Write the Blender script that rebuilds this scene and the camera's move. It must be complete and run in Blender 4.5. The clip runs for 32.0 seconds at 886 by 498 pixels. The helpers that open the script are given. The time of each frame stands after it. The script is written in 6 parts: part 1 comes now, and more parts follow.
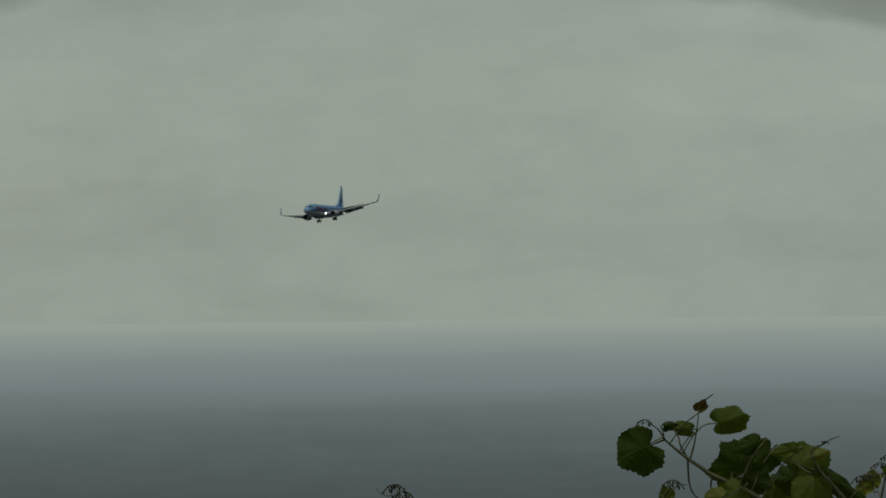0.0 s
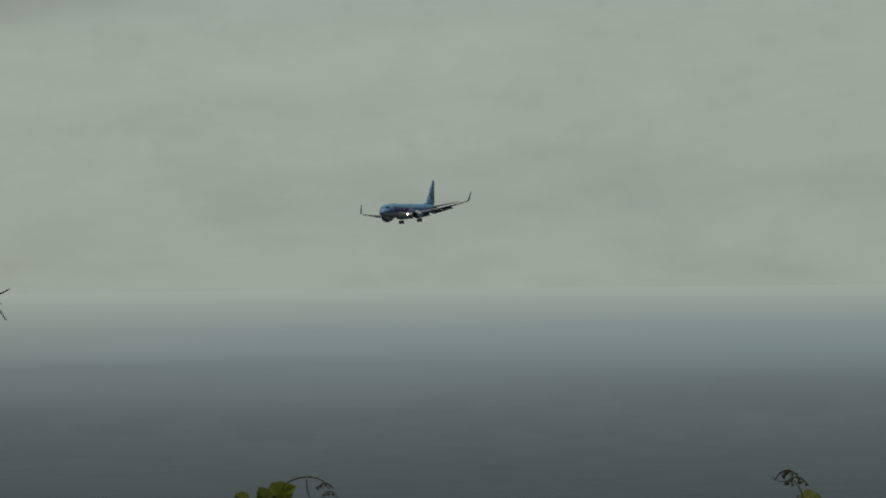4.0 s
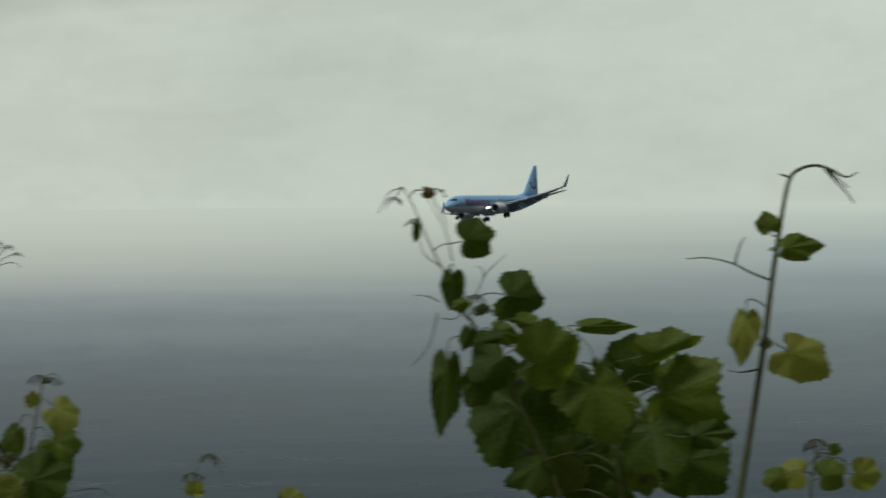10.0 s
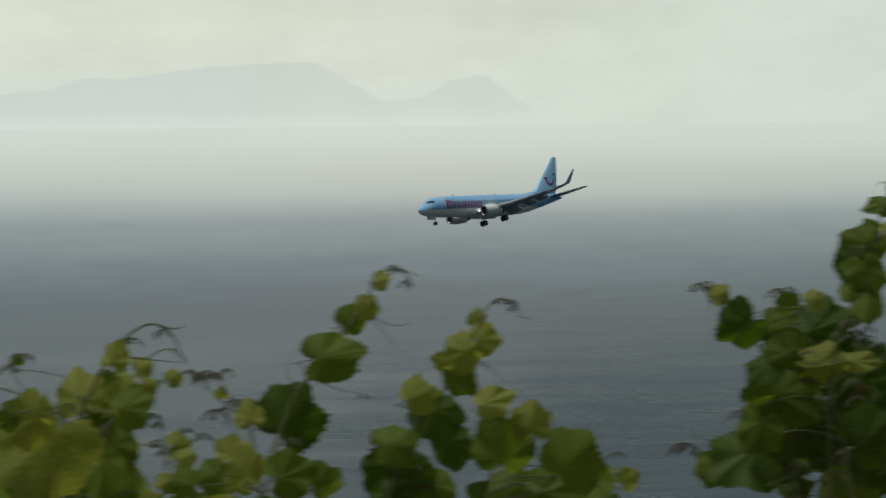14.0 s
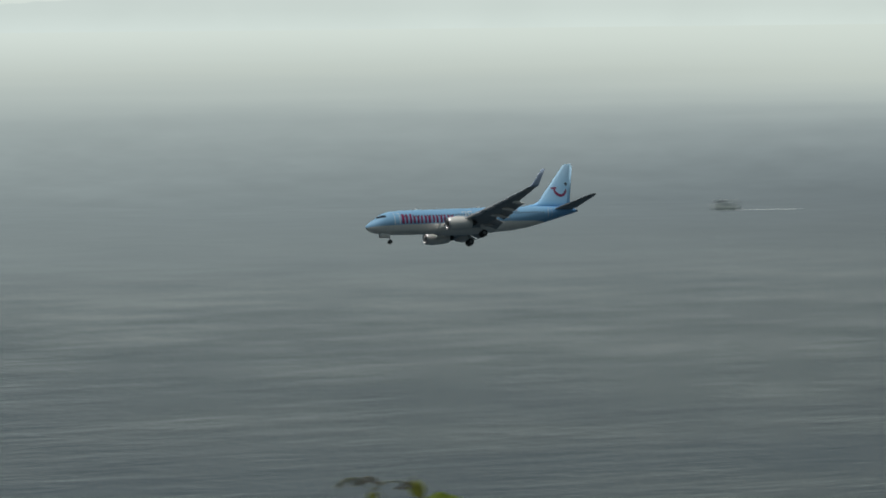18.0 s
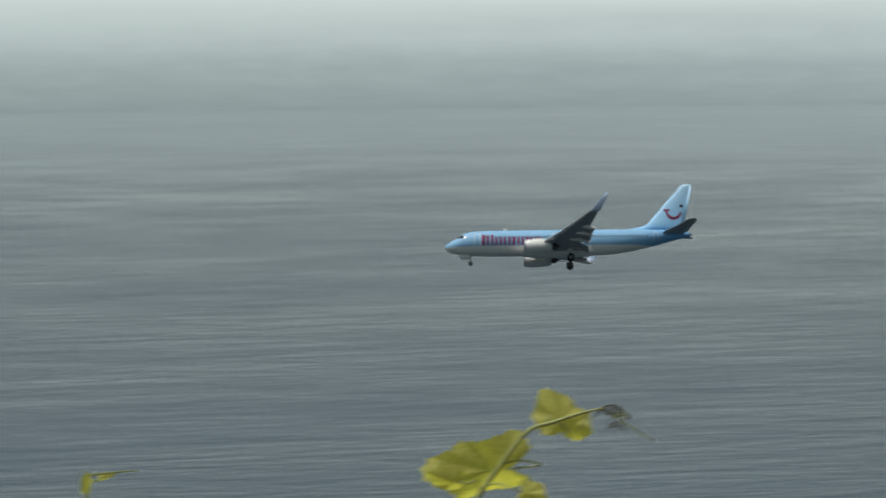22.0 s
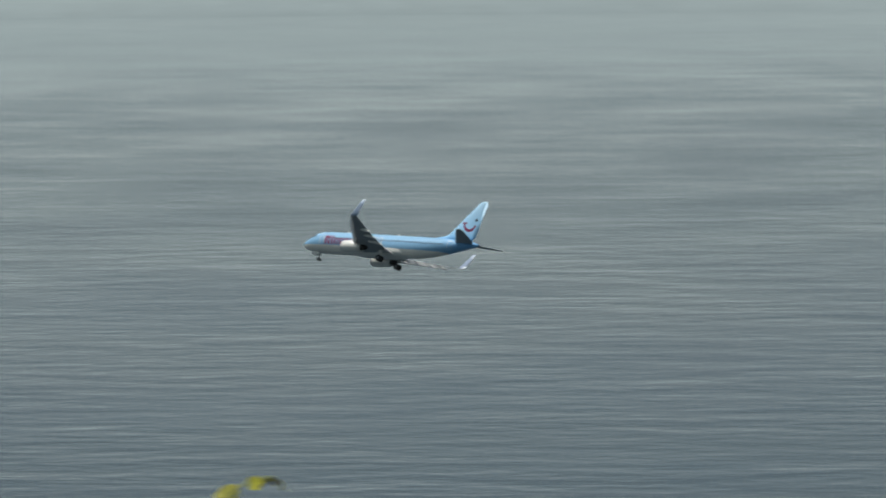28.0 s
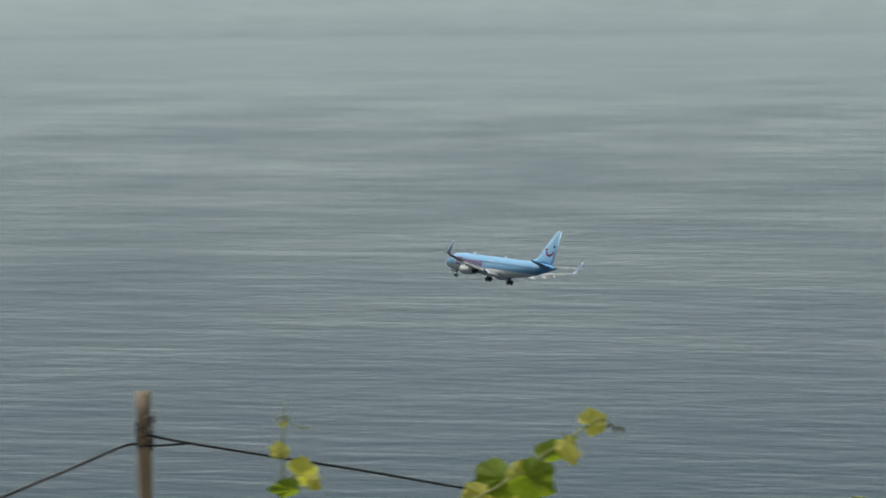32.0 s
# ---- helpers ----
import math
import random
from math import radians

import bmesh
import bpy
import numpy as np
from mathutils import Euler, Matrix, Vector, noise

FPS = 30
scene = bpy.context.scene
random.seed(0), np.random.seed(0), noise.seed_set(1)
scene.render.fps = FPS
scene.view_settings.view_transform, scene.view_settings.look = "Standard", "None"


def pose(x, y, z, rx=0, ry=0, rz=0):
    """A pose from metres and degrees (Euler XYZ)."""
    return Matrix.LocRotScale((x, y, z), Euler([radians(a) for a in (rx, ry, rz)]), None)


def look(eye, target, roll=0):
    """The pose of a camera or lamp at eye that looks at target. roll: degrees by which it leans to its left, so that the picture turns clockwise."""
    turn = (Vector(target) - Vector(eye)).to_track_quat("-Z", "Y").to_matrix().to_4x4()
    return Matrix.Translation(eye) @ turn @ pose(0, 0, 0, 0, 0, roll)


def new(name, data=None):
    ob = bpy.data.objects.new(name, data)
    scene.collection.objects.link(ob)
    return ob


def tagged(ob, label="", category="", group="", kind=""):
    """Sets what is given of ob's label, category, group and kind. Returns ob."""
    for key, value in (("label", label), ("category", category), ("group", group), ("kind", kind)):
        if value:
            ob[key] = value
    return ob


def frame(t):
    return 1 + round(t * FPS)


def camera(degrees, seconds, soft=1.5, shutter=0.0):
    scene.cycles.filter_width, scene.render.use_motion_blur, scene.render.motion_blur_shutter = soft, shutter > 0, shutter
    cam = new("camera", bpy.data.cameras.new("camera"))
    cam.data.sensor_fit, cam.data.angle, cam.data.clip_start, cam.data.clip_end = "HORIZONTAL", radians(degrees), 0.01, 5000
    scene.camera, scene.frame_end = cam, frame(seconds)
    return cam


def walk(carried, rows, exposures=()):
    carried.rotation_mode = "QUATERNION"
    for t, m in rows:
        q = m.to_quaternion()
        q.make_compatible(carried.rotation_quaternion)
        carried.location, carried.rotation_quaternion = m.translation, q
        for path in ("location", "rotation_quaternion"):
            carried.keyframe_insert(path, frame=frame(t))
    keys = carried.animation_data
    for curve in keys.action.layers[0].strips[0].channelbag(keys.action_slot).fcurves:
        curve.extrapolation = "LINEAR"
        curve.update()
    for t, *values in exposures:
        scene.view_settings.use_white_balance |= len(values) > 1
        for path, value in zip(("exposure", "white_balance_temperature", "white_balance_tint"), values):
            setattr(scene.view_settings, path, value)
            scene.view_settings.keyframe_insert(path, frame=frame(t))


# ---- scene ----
EYE = 150.0        # the height of the eye over the sea


def shot(x, y, z, yaw, pitch):
    """A camera pose: yaw to the left of +y and pitch above level, with a slight lean."""
    a, b = radians(yaw), radians(pitch)
    ahead = Vector((-math.sin(a) * math.cos(b), math.cos(a) * math.cos(b), math.sin(b)))
    eye = Vector((x, y, z))
    return look(eye, eye + ahead * 100, -0.6)


cam = camera(9.5, 32.0, soft=1.7, shutter=0.8)
walk(cam, [
    (0.0, shot(-0.110, -0.000, 149.977, 0.013, 0.771)),
    (0.5, shot(-0.091, -0.000, 150.016, 0.119, 0.705)),
    (1.0, shot(-0.073, -0.001, 150.055, 0.405, 0.629)),
    (1.5, shot(-0.057, -0.001, 150.040, 0.962, 0.582)),
    (2.0, shot(-0.041, -0.001, 150.024, 1.779, 0.553)),
    (2.5, shot(-0.037, -0.002, 150.023, 2.566, 0.494)),
    (3.0, shot(-0.032, -0.002, 150.022, 3.524, 0.471)),
    (3.5, shot(-0.019, -0.001, 150.021, 4.234, 0.489)),
    (5.5, shot(0.033, 0.003, 150.017, 5.783, 0.118)),
    (6.0, shot(0.056, 0.006, 150.015, 6.120, 0.110)),
    (6.5, shot(0.017, 0.002, 150.017, 6.851, 0.100)),
    (7.0, shot(-0.021, -0.003, 150.018, 8.127, 0.083)),
    (7.5, shot(0.078, 0.013, 150.003, 9.153, 0.051)),
    (8.0, shot(0.141, 0.025, 149.988, 10.015, -0.043)),
    (8.5, shot(0.100, 0.019, 149.986, 10.854, -0.185)),
    (9.0, shot(0.104, 0.022, 149.989, 11.869, -0.284)),
    (9.5, shot(0.105, 0.025, 149.978, 13.199, -0.356)),
    (10.0, shot(0.109, 0.028, 149.991, 14.362, -0.460)),
    (10.5, shot(0.056, 0.016, 149.987, 15.554, -0.486)),
    (11.0, shot(0.024, 0.007, 149.986, 16.701, -0.600)),
    (11.5, shot(-0.032, -0.011, 149.990, 17.435, -0.847)),
    (12.0, shot(-0.027, -0.009, 149.989, 18.295, -0.942)),
    (12.5, shot(-0.047, -0.017, 149.988, 19.584, -1.038)),
    (13.0, shot(0.000, 0.000, 149.983, 20.875, -1.113)),
    (13.5, shot(-0.024, -0.010, 149.986, 22.109, -1.236)),
    (14.0, shot(-0.019, -0.008, 149.991, 23.395, -1.327)),
    (14.5, shot(-0.013, -0.006, 149.986, 25.247, -1.437)),
    (15.0, shot(0.001, 0.001, 149.982, 26.719, -1.557)),
    (15.5, shot(-0.004, -0.002, 149.981, 27.827, -1.594)),
    (17.5, shot(0.041, 0.029, 149.984, 35.104, -2.196)),
    (18.0, shot(0.052, 0.039, 149.984, 37.145, -2.368)),
    (18.5, shot(0.023, 0.019, 149.991, 39.030, -2.406)),
    (19.0, shot(-0.003, -0.003, 149.997, 40.503, -2.507)),
    (19.5, shot(0.009, 0.008, 149.997, 42.525, -2.685)),
    (20.0, shot(0.020, 0.020, 149.997, 44.470, -2.797)),
    (20.5, shot(0.031, 0.033, 149.996, 46.886, -2.818)),
    (21.0, shot(0.040, 0.048, 149.996, 49.943, -2.884)),
    (21.5, shot(0.049, 0.065, 149.995, 53.082, -3.167)),
    (22.0, shot(0.057, 0.084, 149.995, 55.831, -3.383)),
    (22.5, shot(0.076, 0.117, 149.967, 57.203, -3.488)),
    (23.0, shot(0.045, 0.077, 149.980, 59.440, -3.568)),
    (23.5, shot(0.054, 0.101, 149.978, 61.866, -3.688)),
    (24.0, shot(0.034, 0.070, 150.006, 64.046, -3.883)),
    (24.5, shot(0.040, 0.091, 149.996, 66.026, -3.980)),
    (25.0, shot(-0.030, -0.075, 150.063, 68.023, -4.020)),
    (25.5, shot(-0.057, -0.158, 150.014, 70.043, -4.053)),
    (27.5, shot(-0.015, -0.059, 150.011, 76.129, -4.243)),
    (28.0, shot(-0.007, -0.035, 150.011, 78.114, -4.385)),
    (28.5, shot(-0.013, -0.074, 150.006, 80.127, -4.360)),
    (29.0, shot(-0.016, -0.115, 150.001, 81.944, -4.346)),
    (29.5, shot(-0.011, -0.094, 150.001, 83.058, -4.402)),
    (30.0, shot(-0.007, -0.075, 150.001, 84.654, -4.352)),
    (30.5, shot(-0.011, -0.156, 149.994, 86.124, -4.273)),
    (31.0, shot(-0.012, -0.267, 150.014, 87.424, -4.236)),
    (31.5, shot(-0.009, -0.303, 150.003, 88.288, -4.209)),
    (32.0, shot(-0.004, -0.334, 149.993, 89.336, -4.173)),
], [(0, 0.1), (3, 0.15), (6, 0.42), (8, 0.6), (9, 0.8), (11, 0.95), (13, 1.1), (15, 1.2), (18, 1.17), (20, 1.37), (21, 1.43), (22, 1.68), (25, 1.84), (32, 1.82)])


# ---- world, sun ----
SUN_EL, SUN_AZ = 70.0, 144.0     # degrees; azimuth to the left of +y: high behind the eye, above the clouds


def aim(az, el):
    a, b = radians(az), radians(el)
    return Vector((-math.sin(a) * math.cos(b), math.cos(a) * math.cos(b), math.sin(b)))


def place(az, el, d):
    """The point d metres from the eye in a direction."""
    return Vector((0, 0, EYE)) + aim(az, el) * d


class Nodes:
    """A short way to write node trees."""

    def __init__(self, tree):
        self.tree = tree
        tree.nodes.clear()

    def node(self, kind, **given):
        n = self.tree.nodes.new(kind)
        for key, value in given.items():
            if key == "blend":
                n.blend_type = value
            elif key == "op":
                n.operation = value
            elif key == "mode":
                n.data_type = value
            elif key == "noise":
                n.noise_dimensions = value
        return n

    def put(self, value, socket):
        if isinstance(value, bpy.types.NodeSocket):
            self.tree.links.new(value, socket)
        elif isinstance(value, (tuple, list)) and len(value) == 3 and socket.type == "RGBA":
            socket.default_value = (*value, 1)
        else:
            socket.default_value = value

    def math(self, op, a, b=0.0, c=0.0):
        n = self.node("ShaderNodeMath", op=op)
        for i, v in enumerate((a, b, c)):
            self.put(v, n.inputs[i])
        return n.outputs[0]

    def mix(self, f, a, b, blend="MIX"):
        n = self.node("ShaderNodeMix", mode="RGBA", blend=blend)
        self.put(f, n.inputs[0]), self.put(a, n.inputs[6]), self.put(b, n.inputs[7])
        return n.outputs[2]

    def ramp(self, f, stops, smooth=True, spline=False):
        n = self.node("ShaderNodeValToRGB")
        n.color_ramp.interpolation = "B_SPLINE" if spline else "EASE" if smooth else "LINEAR"
        while len(n.color_ramp.elements) < len(stops):
            n.color_ramp.elements.new(0.5)
        for e, (at, colour) in zip(n.color_ramp.elements, stops):
            e.position = at
            e.color = (colour, colour, colour, 1) if isinstance(colour, (int, float)) else (*colour, 1)
        self.put(f, n.inputs[0])
        return n.outputs[0]

    def noise(self, where, scale, detail=3.0, rough=0.5, squash=None):
        if squash:
            m = self.node("ShaderNodeMapping")
            m.inputs["Scale"].default_value = squash
            self.put(where, m.inputs[0])
            where = m.outputs[0]
        n = self.node("ShaderNodeTexNoise")
        self.put(where, n.inputs["Vector"])
        n.inputs["Scale"].default_value, n.inputs["Detail"].default_value, n.inputs["Roughness"].default_value = scale, detail, rough
        return n.outputs[0]

    def coords(self, which="Object"):
        return self.node("ShaderNodeTexCoord").outputs[which]

    def split(self, vector):
        n = self.node("ShaderNodeSeparateXYZ")
        self.put(vector, n.inputs[0])
        return n.outputs

    def bump(self, height, strength, distance, normal=None):
        n = self.node("ShaderNodeBump")
        n.inputs["Strength"].default_value, n.inputs["Distance"].default_value = strength, distance
        self.put(height, n.inputs["Height"])
        if normal:
            self.put(normal, n.inputs["Normal"])
        return n.outputs[0]

    def angle(self, vector):
        """0 to 1 round the compass, from the azimuth -60 degrees to 180 to the left of +y."""
        x, y, _ = self.split(vector)
        a = self.math("ARCTAN2", self.math("MULTIPLY", x, -1.0), y)
        return self.math("MULTIPLY_ADD", a, 180 / math.pi / 240, 0.25)

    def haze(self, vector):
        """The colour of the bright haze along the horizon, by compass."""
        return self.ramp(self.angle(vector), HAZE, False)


def compass(az):
    return az / 240 + 0.25


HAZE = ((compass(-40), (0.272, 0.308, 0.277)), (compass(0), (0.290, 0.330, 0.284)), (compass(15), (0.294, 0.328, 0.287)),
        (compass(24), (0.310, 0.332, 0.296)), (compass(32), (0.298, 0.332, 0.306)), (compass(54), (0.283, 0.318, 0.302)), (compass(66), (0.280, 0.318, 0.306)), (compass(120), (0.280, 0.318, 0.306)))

world = bpy.data.worlds.new("sky")
scene.world = world
world.use_nodes = True
n = Nodes(world.node_tree)
way = n.coords("Generated")
sky = n.node("ShaderNodeTexSky")
sky.sky_type, sky.sun_disc = "NISHITA", False
sky.sun_elevation, sky.sun_rotation, sky.dust_density = radians(SUN_EL), radians(-SUN_AZ), 3.0
up = n.split(way)[2]
haze = n.haze(way)
wobble = n.noise(way, 14.0, 3.0, 0.5, (1, 1, 2.5))
side = n.ramp(n.angle(way), ((compass(-60), 0.0865), (compass(-0.7), -0.006), (compass(5), 0.004), (compass(13), 0.022), (compass(24), 0.038), (compass(36), 0.040), (compass(52), 0.020), (compass(70), 0.012)), False)
lift = n.math("ADD", up, n.math("ADD", side, n.math("MULTIPLY_ADD", wobble, 0.02, -0.01)))
clouds = n.noise(way, 9.0, 4.0, 0.5, (1, 1, 4.0))
wisps = n.noise(way, 60.0, 5.0, 0.6, (1, 1, 2.2))
above = n.ramp(lift, ((0.0, 1.0), (0.062, 1.0), (0.072, 0.68), (0.086, 0.42), (0.12, 0.30), (0.3, 0.215), (0.8, 0.42)), False)
grey = n.mix(1.0, haze, above, "MULTIPLY")
grey = n.mix(1.0, grey, n.mix(n.ramp(up, ((0.05, 0.0), (0.16, 1.0)), False), (1, 1, 1), (0.86, 1.0, 1.17)), "MULTIPLY")
grey = n.mix(1.0, grey, n.ramp(clouds, ((0.32, 0.945), (0.5, 1.02), (0.68, 1.08))), "MULTIPLY")
grey = n.mix(1.0, grey, n.ramp(wisps, ((0.35, 0.96), (0.55, 1.0), (0.72, 1.035))), "MULTIPLY")
row = n.math("MULTIPLY", n.ramp(up, ((0.0225, 0.0), (0.0265, 1.0), (0.0315, 0.0))), n.ramp(n.angle(way), ((compass(2.5), 0.0), (compass(4), 1.0), (compass(8), 1.0), (compass(10), 0.0))))
puffs = n.ramp(n.noise(way, 95.0, 6.0, 0.62, (1, 1, 1.6)), ((0.48, 0.0), (0.66, 1.0)))
grey = n.mix(n.math("MULTIPLY", n.math("MULTIPLY", row, puffs), 0.75), grey, n.mix(1.0, grey, (1.10, 1.09, 1.07), "MULTIPLY"))     # a row of small cumulus tops
deck = n.ramp(n.angle(way), ((compass(-40), 0.030), (compass(-4.7), 0.0525), (compass(-2.4), 0.0600), (compass(-1.2), 0.066), (compass(3), 0.066), (compass(4.6), 0.0580), (compass(7), 0.0560), (compass(10), 0.0620)), False)
ragged = n.math("MULTIPLY_ADD", n.noise(way, 60.0, 4.0, 0.6, (1, 1, 2.5)), 0.006, -0.003)
dark_deck = n.ramp(n.math("MULTIPLY", n.math("ADD", n.math("SUBTRACT", up, deck), ragged), 100.0), ((0.0, 1.0), (0.3, 0.76)), False)
grey = n.mix(1.0, grey, dark_deck, "MULTIPLY")
glow = n.math("MULTIPLY", n.ramp(n.angle(way), ((compass(20), 0.0), (compass(28), 1.0), (compass(36), 0.6), (compass(46), 0.0))), n.ramp(up, ((0.004, 0.0), (0.02, 1.0))))
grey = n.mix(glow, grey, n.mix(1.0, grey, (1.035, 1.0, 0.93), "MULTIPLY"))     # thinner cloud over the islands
dim = n.mix(1.0, sky.outputs[0], (0.05, 0.05, 0.05), "MULTIPLY")
back = n.node("ShaderNodeBackground")
n.put(n.mix(0.93, dim, grey), back.inputs[0])
back.inputs[1].default_value = 1.0
n.put(back.outputs[0], n.node("ShaderNodeOutputWorld").inputs[0])

sun = new("sun", bpy.data.lights.new("sun", "SUN"))
sun.data.energy, sun.data.angle, sun.data.color = 1.1, radians(18), (1.0, 0.96, 0.9)
sun.matrix_world = look(aim(SUN_AZ, SUN_EL) * 100, (0, 0, 0))


# ---- materials ----
def material(name):
    m = bpy.data.materials.new(name)
    m.use_nodes = True
    return m, Nodes(m.node_tree)


def finish(n, colour, rough=0.5, metal=0.0, normal=None, **more):
    b = n.node("ShaderNodeBsdfPrincipled")
    n.put(colour, b.inputs["Base Color"]), n.put(rough, b.inputs["Roughness"]), n.put(metal, b.inputs["Metallic"])
    if normal:
        n.put(normal, b.inputs["Normal"])
    for key, value in more.items():
        n.put(value, b.inputs[key.replace("_", " ")])
    n.put(b.outputs[0], n.node("ShaderNodeOutputMaterial").inputs[0])
    return b


def plain(name, colour, rough=0.5, metal=0.0, vary=0.12, scale=3.0, bump=0.0, **more):
    """A surface with stains at one scale, grain at another and a fine relief."""
    m, n = material(name)
    where = n.coords()
    stain, grain = n.noise(where, scale, 4), n.noise(where, scale * 14, 3)
    both = n.math("ADD", n.math("MULTIPLY", stain, 0.7), n.math("MULTIPLY", grain, 0.3))
    dark, light = tuple(c * (1 - vary) for c in colour), tuple(min(1, c * (1 + vary)) for c in colour)
    tone = n.ramp(both, ((0.3, dark), (0.7, light)), False)
    normal = n.bump(grain, bump, 0.01) if bump else None
    finish(n, tone, n.math("MULTIPLY_ADD", stain, 0.2, rough - 0.1), metal, normal, **more)
    return m


def water(n):
    """Open water: a dark body under a sky gloss broken by swell and chop."""
    where = n.coords()
    far = n.noise(where, 0.006, 3, 0.5)
    turn = n.node("ShaderNodeMapping")
    turn.vector_type = "TEXTURE"
    turn.inputs["Rotation"].default_value[2], turn.inputs["Scale"].default_value = radians(72), (2.0, 1.0, 1.0)
    n.put(where, turn.inputs[0])
    swell = n.noise(turn.outputs[0], 0.045, 3, 0.55)
    chop = n.noise(turn.outputs[0], 0.12, 3, 0.58)
    paws = n.noise(turn.outputs[0], 0.024, 5, 0.6)      # darker streaks where gusts ruffle the water
    lulls = n.noise(turn.outputs[0], 0.011, 3, 0.55)     # calmer lanes between the gusts
    chop = n.math("MULTIPLY", chop, n.ramp(lulls, ((0.36, 0.45), (0.62, 1.1)), False))
    normal = n.bump(chop, 0.19, 1.0, n.bump(swell, 0.22, 1.8))
    tone = n.mix(n.ramp(far, ((0.35, 0.0), (0.65, 1.0))), (0.006, 0.018, 0.029), (0.010, 0.024, 0.038))
    calm = n.ramp(n.angle(where), ((compass(18), 0.235), (compass(34), 0.14), (compass(50), 0.118), (compass(62), 0.132), (compass(78), 0.11)), False)     # wind roughens the water under the islands
    b = n.node("ShaderNodeBsdfPrincipled")
    n.put(tone, b.inputs["Base Color"]), n.put(n.math("ADD", n.math("MULTIPLY_ADD", far, 0.12, calm), n.math("MULTIPLY_ADD", paws, 0.10, -0.05)), b.inputs["Roughness"])
    n.put(normal, b.inputs["Normal"])
    b.inputs["IOR"].default_value = 1.33
    return b.outputs[0]


def water_material():
    m, n = material("sea water")
    n.put(water(n), n.node("ShaderNodeOutputMaterial").inputs[0])
    return m


def dip(degrees):
    return math.tan(radians(degrees)) / 0.06


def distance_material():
    """The sea's far haze, painted as a glow: open water passes into the gleam along the horizon."""
    m, n = material("painted sea haze")
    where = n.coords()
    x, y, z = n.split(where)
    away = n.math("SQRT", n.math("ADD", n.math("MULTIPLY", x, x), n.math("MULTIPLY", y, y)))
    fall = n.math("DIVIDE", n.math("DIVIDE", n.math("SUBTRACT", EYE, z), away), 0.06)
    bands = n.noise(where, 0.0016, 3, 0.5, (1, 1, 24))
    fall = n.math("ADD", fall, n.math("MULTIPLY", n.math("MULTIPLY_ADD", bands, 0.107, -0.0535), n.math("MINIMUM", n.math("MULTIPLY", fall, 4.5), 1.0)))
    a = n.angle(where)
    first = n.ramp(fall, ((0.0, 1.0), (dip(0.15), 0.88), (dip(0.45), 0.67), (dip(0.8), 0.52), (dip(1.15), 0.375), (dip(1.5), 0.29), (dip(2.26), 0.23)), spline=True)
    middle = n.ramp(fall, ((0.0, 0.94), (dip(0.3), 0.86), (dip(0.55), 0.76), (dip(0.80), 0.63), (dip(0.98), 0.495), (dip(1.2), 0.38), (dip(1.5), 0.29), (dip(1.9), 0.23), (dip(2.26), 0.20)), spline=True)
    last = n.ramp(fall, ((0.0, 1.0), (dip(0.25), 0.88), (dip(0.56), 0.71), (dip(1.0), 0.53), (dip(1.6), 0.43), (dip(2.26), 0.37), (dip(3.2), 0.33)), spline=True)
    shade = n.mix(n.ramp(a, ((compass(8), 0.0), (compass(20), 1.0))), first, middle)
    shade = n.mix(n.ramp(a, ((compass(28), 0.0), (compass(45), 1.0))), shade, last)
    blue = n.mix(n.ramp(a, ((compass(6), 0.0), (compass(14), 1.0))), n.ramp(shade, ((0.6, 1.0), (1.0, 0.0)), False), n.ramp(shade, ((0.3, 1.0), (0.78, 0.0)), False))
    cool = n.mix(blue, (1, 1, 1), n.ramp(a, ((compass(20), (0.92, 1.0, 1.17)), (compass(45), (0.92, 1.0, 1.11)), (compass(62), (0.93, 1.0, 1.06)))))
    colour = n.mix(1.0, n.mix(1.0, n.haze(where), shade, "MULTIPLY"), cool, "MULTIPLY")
    # faint ripples painted into the glow of the haze
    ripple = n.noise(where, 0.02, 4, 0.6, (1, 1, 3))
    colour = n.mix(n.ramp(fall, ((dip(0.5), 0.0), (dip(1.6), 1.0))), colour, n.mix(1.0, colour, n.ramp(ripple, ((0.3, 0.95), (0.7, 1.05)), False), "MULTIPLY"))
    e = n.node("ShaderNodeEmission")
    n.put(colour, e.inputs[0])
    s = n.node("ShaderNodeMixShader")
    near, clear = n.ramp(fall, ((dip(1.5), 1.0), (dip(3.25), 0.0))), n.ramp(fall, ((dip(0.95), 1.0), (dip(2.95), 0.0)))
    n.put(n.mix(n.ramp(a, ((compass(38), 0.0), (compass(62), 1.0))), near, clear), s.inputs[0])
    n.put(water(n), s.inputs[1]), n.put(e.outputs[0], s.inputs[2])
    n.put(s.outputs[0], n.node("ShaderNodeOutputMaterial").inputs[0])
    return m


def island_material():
    m, n = material("island with painted haze")
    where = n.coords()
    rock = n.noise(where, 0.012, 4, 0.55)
    # haze painted over the islands as a glow, thickest at their feet
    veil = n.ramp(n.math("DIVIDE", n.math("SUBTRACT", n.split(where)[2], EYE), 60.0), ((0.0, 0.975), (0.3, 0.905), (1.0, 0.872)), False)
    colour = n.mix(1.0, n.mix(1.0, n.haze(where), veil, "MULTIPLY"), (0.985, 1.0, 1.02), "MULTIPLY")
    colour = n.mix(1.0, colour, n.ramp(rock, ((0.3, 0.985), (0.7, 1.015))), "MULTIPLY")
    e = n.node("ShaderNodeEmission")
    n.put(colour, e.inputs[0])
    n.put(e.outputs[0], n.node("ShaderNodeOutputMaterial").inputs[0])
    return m


